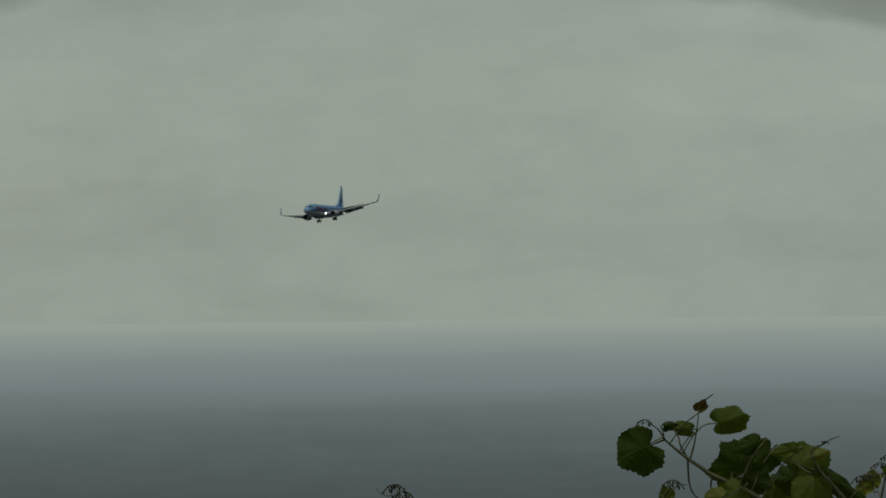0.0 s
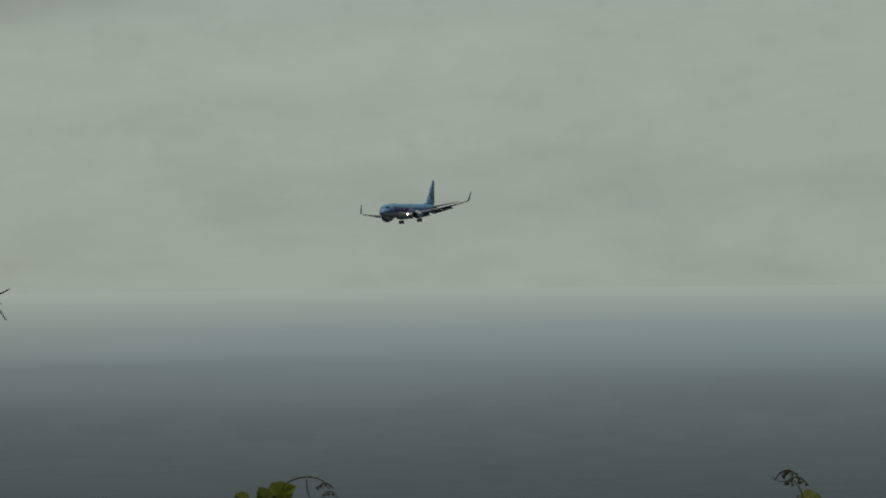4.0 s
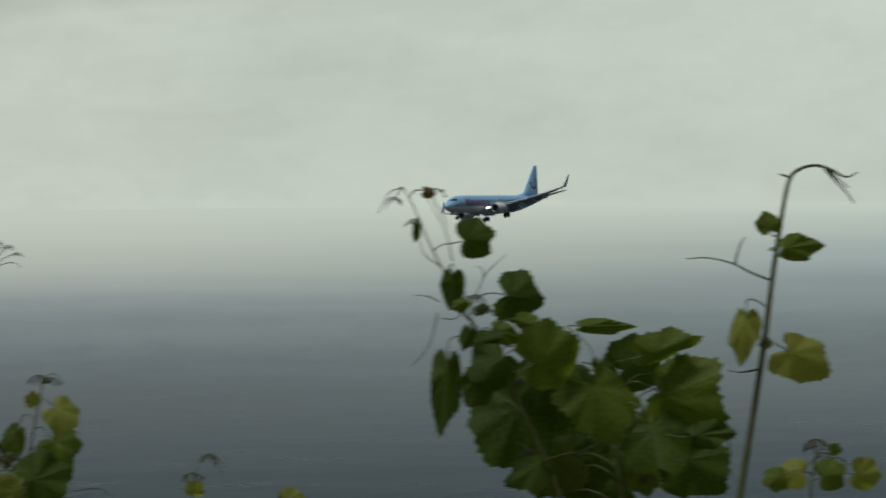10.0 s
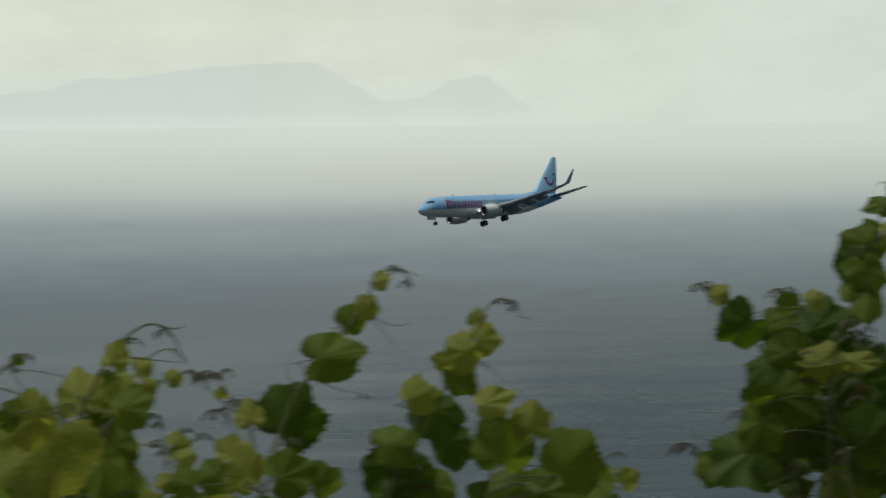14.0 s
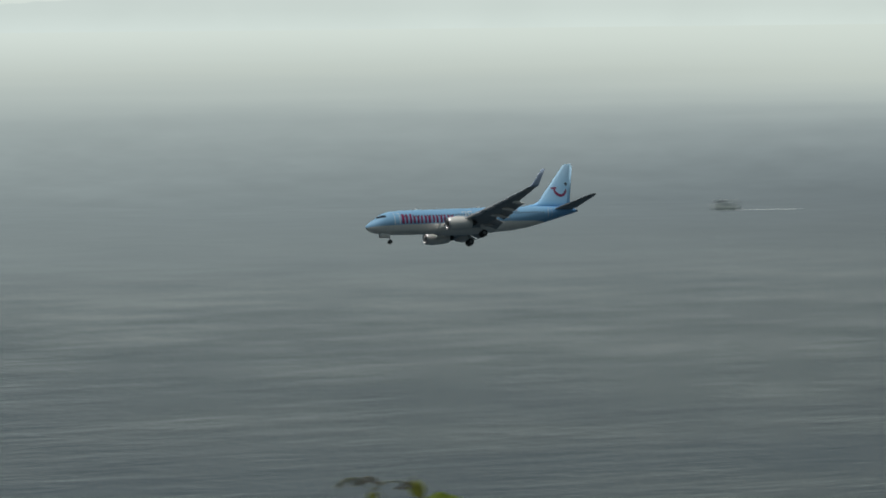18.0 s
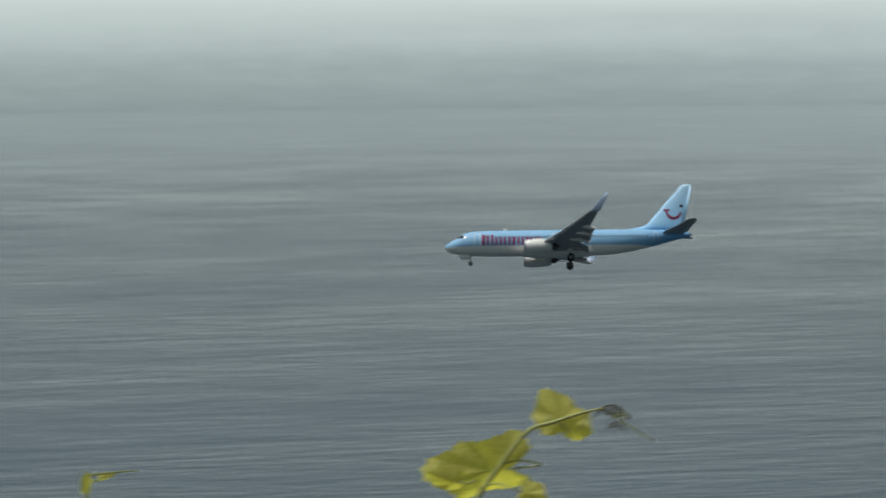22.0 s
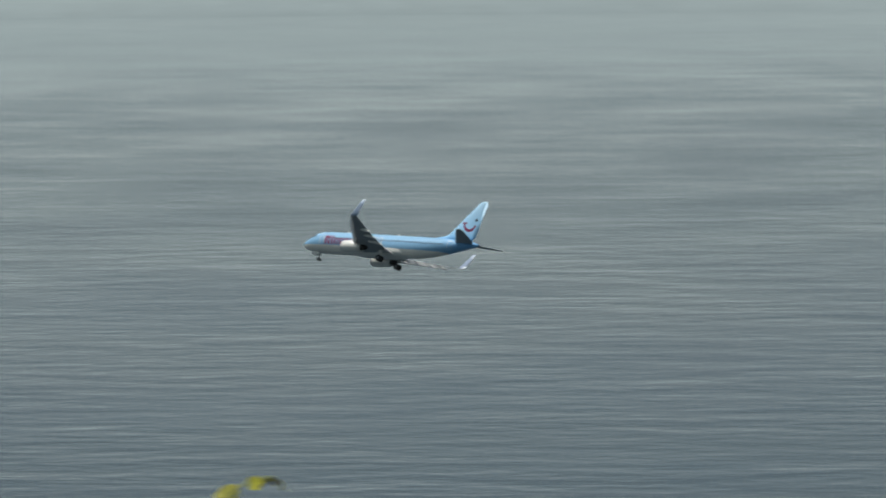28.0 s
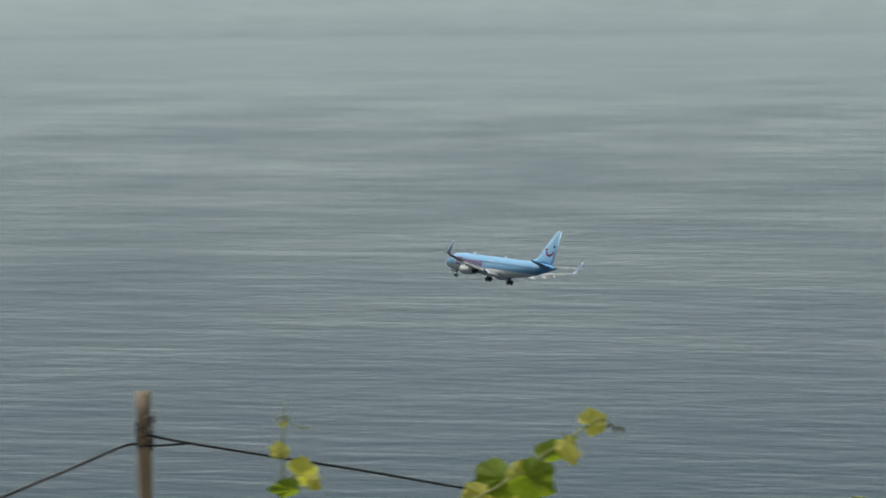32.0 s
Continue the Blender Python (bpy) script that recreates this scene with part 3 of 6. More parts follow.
def tail_plane(parent, side):
    rows = []
    for y, le, te, z in ((0.35, 33.0, 37.0, 1.15), (1.0, 33.5, 37.15, 1.22), (4.0, 35.55, 37.95, 1.6), (6.7, 37.35, 38.6, 1.98), (7.1, 37.75, 38.65, 2.04)):
        rows.append([Vector((p.x, p.y * side, p.z)) for p in foil((-le, y, z), te - le, 0.09, 0, 6)])
    t = part("tailplane", loft(bmesh.new(), rows), METAL, parent, "dark grey tailplane")
    rows = []
    for y, te, z, c in ((1.2, 37.4, 1.23, 0.75), (6.6, 38.75, 1.95, 0.4)):
        rows.append([Vector((p.x, p.y * side, p.z)) for p in foil((-(te - c), y, z), c + 0.05, 0.11, -2, 5)])
    part("elevator", loft(bmesh.new(), rows), METAL, t)


def fin_line(z):
    """Leading and trailing edge of the fin z metres up."""
    return 36.75 - (9.03 - z) * 0.875 + max(0, z - 8.7) * 0.4, 38.14 - (9.03 - z) * 0.225


def on_fin(s, z, side):
    le, te = fin_line(z)
    t = max(0.001, min(0.999, (s - le) / (te - le)))
    half = 0.45 * (0.2969 * math.sqrt(t) - 0.126 * t - 0.3516 * t * t + 0.2843 * t ** 3 - 0.1015 * t ** 4)
    out = half * 1.15 + 0.02 * math.sin(math.pi * t) if side > 0 else half * 0.85 + 0.004
    return Vector((-s, side * (out * (te - le) + 0.015), z))


def build_fin(parent):
    def sect(z, le, te, thick):
        return [Vector((p.x, p.z, z)) for p in foil((-le, 0, 0), te - le, thick, 0, 6)]
    rows = [sect(z, fin_line(z)[0], fin_line(z)[1], 0.09 if z < 9 else 0.05) for z in (1.5, 2.4, 4.2, 6.6, 8.75, 9.03)]
    fin = part("fin", loft(bmesh.new(), rows), FIN, parent, "pale blue tail fin with a red curved mark")
    rows = [sect(2.3, 35.35, 36.95, 0.035), sect(8.7, 37.55, 38.28, 0.035)]
    part("rudder", loft(bmesh.new(), rows), FIN, fin)
    # dorsal fillet
    rows = []
    for s, h, w in ((27.4, 1.93, 0.03), (29.0, 2.12, 0.10), (30.5, 2.42, 0.14), (31.6, 2.95, 0.16), (32.4, 3.4, 0.15)):
        rows.append([Vector((-s, a * w, b)) for a, b in ((1.8, 1.6), (0.9, (1.7 + h) / 2), (0, h), (-0.9, (1.7 + h) / 2), (-1.8, 1.6))])
    part("dorsal_fillet", loft(bmesh.new(), rows, False, False), FIN, fin)
    # the mark: a curved band with a bar at its left end and a dot over its right one
    for side in (1, -1):
        rows = []
        for i in range(19):
            a = radians(-178 + 168 * i / 18)
            wide = 0.13 + 0.11 * math.sin(math.pi * i / 18)
            rows.append([on_fin(35.42 + math.cos(a) * (1.12 + k * wide), 4.90 + math.sin(a) * (1.25 + k * wide), side) for k in (-1, -0.3, 0.4, 1)])
        part("curved_mark", sheet(rows), RED, fin, "red curved band")
        part("bar_mark", sheet([[on_fin(s, z, side) for z in (4.80, 4.94, 5.08)] for s in (33.80, 34.15, 34.5, 34.8)]), RED, fin)
        part("dot_mark", sheet([[on_fin(36.62 + r * math.cos(k * math.pi / 8), 5.62 + r * math.sin(k * math.pi / 8), side) for k in range(17)] for r in (0.01, 0.14, 0.26)]), SLATE, fin)


def build_airliner():
    plane = new("airliner")
    tagged(plane, "twin-engine airliner in sky-blue and white livery, wheels down", "airplane")
    stations = [0, 0.05, 0.12, 0.25, 0.4, 0.7, 1.0, 1.35, 1.7, 2.05, 2.4, 2.75, 3.1, 3.6, 4.2, 5, 6, 7.5, 9, 12, 15, 18, 21, 23.5, 25, 26, 27.5, 29, 30.5, 32, 33.5, 35, 36, 37, 37.6, 38.0]
    rings = []
    for s in stations:
        top, low, wide = fuselage_shape(s)
        c, h = (top + low) / 2, (top - low) / 2
        rings.append([Vector((-s, wide * math.sin(2 * math.pi * k / 48), c + h * math.cos(2 * math.pi * k / 48))) for k in range(48)])
    body = part("fuselage", loft(bmesh.new(), rings), LIVERY, plane, "fuselage, sky blue above and pale below")
    # belly fairing round the wing roots
    rows = []
    for s, w, low in ((11.6, 1.0, -1.95), (12.6, 1.75, -2.12), (14.5, 2.12, -2.26), (17.5, 2.2, -2.3), (20.5, 2.05, -2.22), (22.3, 1.7, -2.1), (23.8, 1.0, -1.95)):
        rows.append([Vector((-s, w * math.sin(a), -0.95 + (low + 0.95) * max(0, math.cos(a)) ** 0.7 if abs(a) < 1.57 else -0.75)) for a in [radians(-96 + 192 * k / 16) for k in range(17)]])
    part("belly_fairing", sheet(rows), LIVERY, plane)
    part("tail_exhaust", turned([(-37.9, 0.19), (-38.15, 0.16), (-38.15, 0.1)], "x", 14, (0, 0, 1.04)), SOOT, plane)
    # cockpit panes
    for side in (1, -1):
        for s0, s1, z0, z1, slant in ((1.78, 2.28, 0.62, 1.02, 0.28), (2.33, 2.82, 0.60, 1.10, 0.16), (2.87, 3.2, 0.62, 1.02, 0.05)):
            part("cockpit_window", skin_patch(s0, s1, z0, z1, 3, 3, side, 0.015, slant), GLASS, body, "dark cockpit window")
    # cabin windows, doors and lettering along both sides
    for side in (1, -1):
        pane = None
        for i in range(50):
            s = 6.2 + 0.508 * i
            if pane is None:
                pane = skin_patch(s, s + 0.24, 0.42, 0.76, 1, 2, side, 0.016)
                pane = part("cabin_window", pane, PORTHOLE, body)
                first = s
            else:
                dy = on_side(s, 0.6, 0, side).y - on_side(first, 0.6, 0, side).y
                shared("cabin_window", pane.data, body, Matrix.Translation((-(s - first), dy, 0)))
        for s, z0, z1, w in ((4.55, -0.62, 1.2, 0.86), (32.2, -0.25, 1.25, 0.75)):
            for a, b, c, d in ((s, s + 0.03, z0, z1), (s + w, s + w + 0.03, z0, z1), (s, s + w, z1, z1 + 0.03)):
                part("door_seam", skin_patch(a - 0.03, b + 0.03, c, d + 0.03, 2, 4, side, 0.013), NACELLE, body, "pale door outline")
        # overwing exits, outlined in white
        for s in (16.55, 17.62):
            for a, b, c, d in ((s, s + 0.09, 0.05, 1.15), (s + 0.62, s + 0.71, 0.05, 1.15), (s + 0.09, s + 0.62, 1.06, 1.15), (s + 0.09, s + 0.62, 0.05, 0.14)):
                part("exit_outline", skin_patch(a, b, c, d, 2, 4, side, 0.013), NACELLE, body, "white outline of an overwing exit")
        # the name along the side, as plain upright bars: two strokes to a letter
        s = 5.75
        for k in range(14):
            tall = 1.02 if k in (0, 1, 2) else 0.60
            w = 0.46 if k in (0, 7) else 0.36
            part("lettering_bar", skin_patch(s, s + w, -0.60, tall, 2, 7, side, 0.020), RED, body, "plain red bar in place of lettering")
            s += w + (0.34 if k % 2 else 0.26)
    for side in (1, -1):
        wing(plane, side)
        engine(plane, side)
        tail_plane(plane, side)
        leg = gear(plane, 19.35, 2.88 * side, -3.0, 0.56, 0.40, 0.43, -1.3, "main_gear")
        part("gear_door", box((-19.75, 2.88 * side + 0.16 * side - 0.02, -2.25), (-18.95, 2.88 * side + 0.16 * side + 0.02, -1.35), 0.01), NACELLE, leg)
        for x, y, z, r in ((-13.05, 2.3, -1.20, 0.13), (-13.25, 2.78, -1.28, 0.08)):
            lamp = part("landing_light", turned([(x, 0.0), (x, r * 0.6), (x, r)], "x", 16, (0, y * side, z)), LAMP, plane, "shining landing light")
            # collar added to hide the lamp's glow from the side
            part("lamp_shroud", turned([(x - 0.12, r * 1.02), (x + r * 1.5, r * 1.02), (x + r * 1.5, r * 1.12), (x - 0.12, r * 1.12)], "x", 16, (0, y * side, z)), SOOT, lamp)
    leg = gear(plane, 3.95, 0.0, -3.12, 0.34, 0.2, 0.22, -1.7, "nose_gear")
    for side in (1, -1):
        part("gear_door", box((-3.9, 0.36 * side - 0.02, -2.35), (-2.3, 0.36 * side + 0.02, -1.7), 0.01), NACELLE, leg, "open white nose gear door")
    build_fin(plane)
    part("antenna", box((-9.6, -0.02, 1.98), (-9.1, 0.02, 2.3), 0.01), NACELLE, plane)
    part("antenna", box((-20.6, -0.02, 1.98), (-20.2, 0.02, 2.25), 0.01), NACELLE, plane)
    return plane


def flight(x, y, z, heading, pitch, bank):
    """The airliner's pose: its middle's place, its heading from +x towards +y, nose up, port wing up."""
    turn = pose(0, 0, 0, 0, 0, heading) @ pose(0, 0, 0, 0, -pitch, 0) @ pose(0, 0, 0, bank, 0, 0)
    return Matrix.Translation((x, y, z)) @ turn @ Matrix.Translation((19.0, 0, 0))


# ---- the vineyard's edge ----
def leaf_mesh(name, mat, seed):
    """A lobed, toothed vine leaf about 1 across, its stalk at -x and its tip at +x, folded along the midrib."""
    rnd = random.Random(seed)
    count = 60
    bm = bmesh.new()
    rings = []
    lobes = [(rnd.uniform(-0.15, 0.15), rnd.uniform(0.08, 0.17), 0.36), (1.15 + rnd.uniform(-0.2, 0.2), rnd.uniform(0.02, 0.12), 0.32), (-1.15 + rnd.uniform(-0.2, 0.2), rnd.uniform(0.02, 0.12), 0.32),
             (2.1, rnd.uniform(0.0, 0.11), 0.36), (-2.1, rnd.uniform(0.0, 0.11), 0.36)]
    droop, fold, wave = rnd.uniform(0.15, 0.6), rnd.uniform(0.05, 0.35), rnd.random() * 6
    cup = rnd.uniform(0.1, 0.7)
    curl_up = rnd.uniform(-0.25, 0.25)
    teeth = [rnd.uniform(-0.03, 0.03) for i in range(count)]
    mid = bm.verts.new((-0.12, 0, 0))
    for share in (0.3, 0.6, 0.85, 1.0):
        ring = []
        for i in range(count):
            a = 2 * math.pi * i / count
            turn = (a + math.pi) % (2 * math.pi) - math.pi
            r = 0.395 + sum(high * math.exp(-((turn - at) / wide) ** 2) for at, high, wide in lobes)
            away = abs(a - math.pi)
            if away < 0.5:
                r *= 0.45 + 0.55 * (away / 0.5)
            if share == 1.0:
                r *= 1.0 + (0.028 if i % 2 else -0.028) + teeth[i] * 1.2
            r *= share
            x, y = -0.12 * (1 - share) + r * math.cos(a), r * math.sin(a)
            z = -fold * abs(y) - droop * x * x - cup * y * y + curl_up * y * x + (0.06 * math.sin(3 * a + wave) + 0.03 * math.sin(7 * a - wave)) * share ** 2
            ring.append(bm.verts.new((x, y, z)))
        rings.append(ring)
    for i in range(count):
        j = (i + 1) % count
        bm.faces.new((mid, rings[0][i], rings[0][j]))
        for inner, outer in zip(rings, rings[1:]):
            bm.faces.new((inner[i], outer[i], outer[j], inner[j]))
    me = bpy.data.meshes.new(name)
    bm.to_mesh(me)
    bm.free()
    me.materials.append(mat)
    me.shade_smooth()
    return me


LEAVES = {
    "d": leaf_material("dark vine leaf", (0.037, 0.071, 0.009), (0.076, 0.126, 0.017)),
    "g": leaf_material("green vine leaf", (0.080, 0.127, 0.0155), (0.138, 0.190, 0.028)),
    "y": leaf_material("young vine leaf", (0.180, 0.225, 0.042), (0.295, 0.318, 0.075)),
    # m and l: g and y with brighter light put into the colour
    "m": leaf_material("lit green vine leaf", (0.130, 0.205, 0.024), (0.215, 0.290, 0.042)),
    "l": leaf_material("lit young vine leaf", (0.420, 0.440, 0.110), (0.620, 0.605, 0.190)),
    "r": leaf_material("bronze bud leaf", (0.100, 0.080, 0.030), (0.140, 0.105, 0.045)),
}
LEAF_MESHES = {tone: [leaf_mesh("leaf", mat, 7 * k + 3) for k in range(12)] for tone, mat in LEAVES.items()}
STEM = plain("green vine stem", (0.085, 0.095, 0.035), 0.6, vary=0.25, scale=30, bump=0.3)
# stem colour with brighter light put in, for the leftmost shoots
LIT_STEM = plain("lit vine stem", (0.26, 0.29, 0.09), 0.6, vary=0.2, scale=40)
CURL = plain("pale green tendril", (0.065, 0.075, 0.032), 0.6, vary=0.2, scale=40)
WOOD = plain("weathered cane", (0.26, 0.20, 0.14), 0.75, vary=0.35, scale=9, bump=0.5)
IRON = plain("dark fence wire", (0.035, 0.037, 0.04), 0.5, 0.6, vary=0.2, scale=20)
RND = random.Random(11)
FLOOR = EYE - 2.9


class Vine:
    def __init__(self, thing, far, line, thick, young):
        self.thing, self.far, self.line, self.thick = thing, far, line, thick
        self.bark, self.green = (LIT_STEM, LIT_STEM) if young else (STEM, CURL)


def vine(label, far, stem, thick, young=False):
    """A shoot far metres off: its stem runs through (azimuth, elevation) points from the ground to the tip; young
    gives it the lit stem colour.
    """
    line = [place(a, e, far) for a, e in stem]
    foot = Vector((line[0].x, line[0].y, FLOOR - 0.05))
    up = spline(line, 5)
    line = [foot, foot.lerp(up[0], 0.5) + Vector((0.01, 0.01, 0)), *up]
    thing = new("grapevine")
    thing.location = foot
    tagged(thing, label, "grapevine", "grapevines along the terrace")
    k = len(line) - 1
    radii = [thick * (1.5 - 1.05 * i / k) for i in range(k + 1)]
    ob = part("stem", tube([p - foot for p in line], radii, 7), LIT_STEM if young else STEM, thing)
    return Vine(thing, far, line, thick, young)


def leaf(v, az, el, size, roll, tone, narrow=1.0, deep=None):
    """A leaf facing the eye roughly; roll turns its tip, 0 to the right and 90 up."""
    off = RND.uniform(-0.14, 0.14) if deep is None else deep
    at = place(az, el, v.far + off)
    back = -aim(az, el)
    right = Vector((math.cos(radians(az)), math.sin(radians(az)), 0))
    over = back.cross(right)
    a = radians(roll)
    x = right * math.cos(a) + over * math.sin(a)
    y = back.cross(x)
    m = Matrix((x, y, back)).transposed().to_4x4()
    tip = pose(0, 0, 0, RND.uniform(-26, 26), RND.uniform(-28, 18), 0)
    foot = v.thing.location
    ob = shared("leaf", RND.choice(LEAF_MESHES[tone]), v.thing, Matrix.Translation(at - foot) @ m @ tip @ Matrix.Diagonal((size * 1.06, size * 1.06 * narrow, size * 1.06, 1)))
    # the stalk, from the leaf's notch to the nearest point of the stem
    notch = at - x * size * 0.45
    near = min(v.line, key=lambda p: (p - notch).length + max(0, p.z - notch.z) * 1.5)
    if (near - notch).length < 0.35:
        bend = (near + notch) / 2 + Vector((0, 0, 0.10 * (near - notch).length))
        part("leaf_stalk", tube([p - foot for p in spline([near, bend, notch, at - x * size * 0.2 - back * 0.004], 3)], max(0.0011, v.thick * 0.3), 5), v.bark, v.thing)
    return ob


def curl(v, points):
    """A tendril or side shoot through (azimuth, elevation) points."""
    line = spline([place(a, e, v.far + 0.01 * i) for i, (a, e) in enumerate(points)], 5)
    k = len(line) - 1
    part("tendril", tube([p - v.thing.location for p in line], [max(0.0012, v.thick * 0.55) * (1 - 0.6 * i / k) for i in range(k + 1)], 5), v.green, v.thing)


def bud(v, az, el, size):
    """A drooping tuft of unopened flower buds on fine stalks along a short side shoot."""
    at = place(az, el, v.far) - v.thing.location
    right = Vector((math.cos(radians(az)), math.sin(radians(az)), 0)) * RND.choice((1, -1))
    bm = bmesh.new()
    size *= 1.25
    spine = [at + right * size * k + Vector((0, 0, size * h)) for k, h in ((-0.75, -0.5), (-0.35, 0.0), (0.1, 0.16), (0.5, 0.08), (0.85, -0.2))]
    line = spline(spine, 3)
    tube(line, size * 0.05, 4, bm)
    for i in range(11):
        base = line[3 + i % (len(line) - 3)]
        drop = Vector((RND.gauss(0, 0.12), RND.gauss(0, 0.12), -RND.uniform(0.12, 0.5))) * size + right * size * RND.uniform(-0.05, 0.22)
        end = base + drop
        tube([base, base.lerp(end, 0.5) + right * size * 0.03, end], size * 0.034, 4, bm)
        ball = bmesh.ops.create_icosphere(bm, subdivisions=1, radius=size * RND.uniform(0.07, 0.12))["verts"]
        bmesh.ops.scale(bm, verts=ball, vec=(0.8, 0.8, 1.5))
        bmesh.ops.translate(bm, verts=ball, vec=end)
    part("flower_bud", bm, LEAVES["r"] if RND.random() < 0.35 else v.green, v.thing)


def thicket(v, az, el, wide, high, count, size, tones):
    """More leaves of the same plant, deeper in its crown."""
    for i in range(count):
        r, a = math.sqrt(RND.random()), RND.uniform(0, 2 * math.pi)
        leaf(v, az + wide * r * math.cos(a), el + high * r * math.sin(a), size * RND.uniform(0.75, 1.15), RND.uniform(150, 390), RND.choice(tones), RND.uniform(0.6, 1.0), RND.uniform(0.1, 0.5))


def build_fence():
    far = 14.0
    top, low = place(*POLE_AT[0], far), place(*POLE_AT[2], far)
    foot = low + (low - top).normalized() * ((low.z - FLOOR) / (top.z - low.z) * (top - low).length + 0.06)
    pole = new("fence_pole")
    pole.location = foot
    tagged(pole, "weathered wooden cane with a wire wound round it", "pole")
    line = [foot + (top - foot) * t / 24 for t in range(25)]
    radii = [0.0185 + 0.0016 * noise.noise(Vector((t * 0.7, 0, 4))) + (0.0022 if t % 6 == 0 else 0) for t in range(25)]
    part("cane", tube([p - foot + Vector((noise.noise(Vector((i * 0.3, 7, 0))) * 0.004, 0, 0)) for i, p in enumerate(line)], radii, 12), WOOD, pole)
    tie = place(*POLE_AT[1], far)
    loops = []
    for i in range(64):
        a = i * 2 * math.pi / 14
        loops.append(tie - foot + Vector((math.cos(a) * 0.0225, math.sin(a) * 0.0225, 0.045 - i * 0.0013 + 0.01 * math.sin(i * 1.7))))
    part("wire_winding", tube(loops, 0.0022, 5), IRON, pole, "wire wound round the cane")
    part("wire_end", tube(spline([loops[0], loops[0] + Vector((0.01, 0.03, 0.02)), loops[0] + Vector((0.0, 0.03, -0.01))], 4), 0.0018, 5), CHROME, pole)
    for points, r in ((WIRE_LEFT, 0.0042), (WIRE_RIGHT, 0.0038), (WIRE_TIE, 0.003)):
        line = spline([place(a, e, far - 0.02) for a, e in points], 5)
        wire = part("fence_wire", tube(line, r, 6), IRON)
        tagged(wire, "dark slack wire strung from a wooden cane", "wire")


def build_boat():
    """A small fishing boat with its wake."""
    boat = new("fishing_boat")
    reach = EYE / math.tan(radians(-BOAT_AT[1]))
    boat.matrix_world = pose(*disc(reach, BOAT_AT[0], 0), 0, 0, BOAT_AT[0] + 180 + 10)
    tagged(boat, "small dark fishing boat under way on the sea", "boat")
    rows = []
    for x, w, top in ((-10, 2.0, 3.2), (-7, 2.7, 3.0), (0, 3.0, 3.0), (6, 2.3, 3.9), (9.5, 0.9, 4.9), (11, 0.08, 5.4)):
        rows.append([Vector((x, a * w, z)) for a, z in ((1, top), (0.9, 0.6), (0.5, -0.6), (-0.5, -0.6), (-0.9, 0.6), (-1, top))])
    part("hull", loft(bmesh.new(), rows), HULL, boat, "dark boat hull")
    part("wheelhouse", box((1.5, -2.1, 1.8), (8.0, 2.1, 8.6), 0.3), BOATWHITE, boat, "pale wheelhouse")
    part("wheelhouse_window", box((7.98, -1.6, 6.4), (8.05, 1.6, 7.8), 0.02), GLASS, boat)
    part("wheelhouse_window", box((2.5, 2.08, 6.4), (7.0, 2.13, 7.8), 0.02), GLASS, boat)
    part("deckhouse", box((-4.5, -1.8, 1.8), (1.4, 1.8, 6.2), 0.25), BOATWHITE, boat, "low pale deckhouse")
    part("mast", tube([(3, 0, 8.4), (3, 0, 12.5)], [0.2, 0.12], 8), HULL, boat)
    part("mast", tube([(-5.5, 0, 1.8), (-5.5, 0, 9.0)], [0.2, 0.12], 8), HULL, boat)
    part("boom", tube([(-5.5, 0, 8.5), (-10, 0, 4.5)], 0.12, 6), HULL, boat)
    part("boom", tube([(-5.5, 0, 8.5), (1.5, 0, 7.0)], 0.10, 6), HULL, boat)
    for y in (1.7, -1.7):
        part("gantry_post", tube([(-8.8, y, 1.8), (-8.8, y * 0.8, 8.5)], 0.22, 6), HULL, boat)
    part("net_heap", loft(bmesh.new(), [[Vector((x, math.cos(k) * r * 1.4, 1.9 + abs(math.sin(k)) * r)) for k in [math.pi * i / 7 for i in range(8)]] for x, r in ((-9.4, 0.3), (-8, 1.4), (-6.4, 1.6), (-5, 0.5))], False, False), HULL, boat)
    bm = bmesh.new()
    loft(bm, [[Vector((x, a * w, 0.06 + 0.05 * math.sin(x * 0.9 + a))) for a in (-1, -0.5, 0, 0.5, 1)] for x, w in ((10, 1.6), (4, 3.6), (-4, 4.2), (-14, 4.0), (-28, 3.6), (-45, 3.0), (-60, 1.6))], False, False)
    part("wake", bm, FOAM, boat, "pale foam of the wake")


# distance haze is put into the boat's paints: both tones lightened
HULL = plain("hazed dark boat paint", (0.30, 0.34, 0.33), 0.5, vary=0.25, scale=0.6)
BOATWHITE = plain("hazed pale boat paint", (0.42, 0.46, 0.46), 0.5, vary=0.15, scale=0.6)
FOAM = plain("sea foam", (0.62, 0.66, 0.66), 0.7, vary=0.3, scale=0.25)


SWAYING = {}


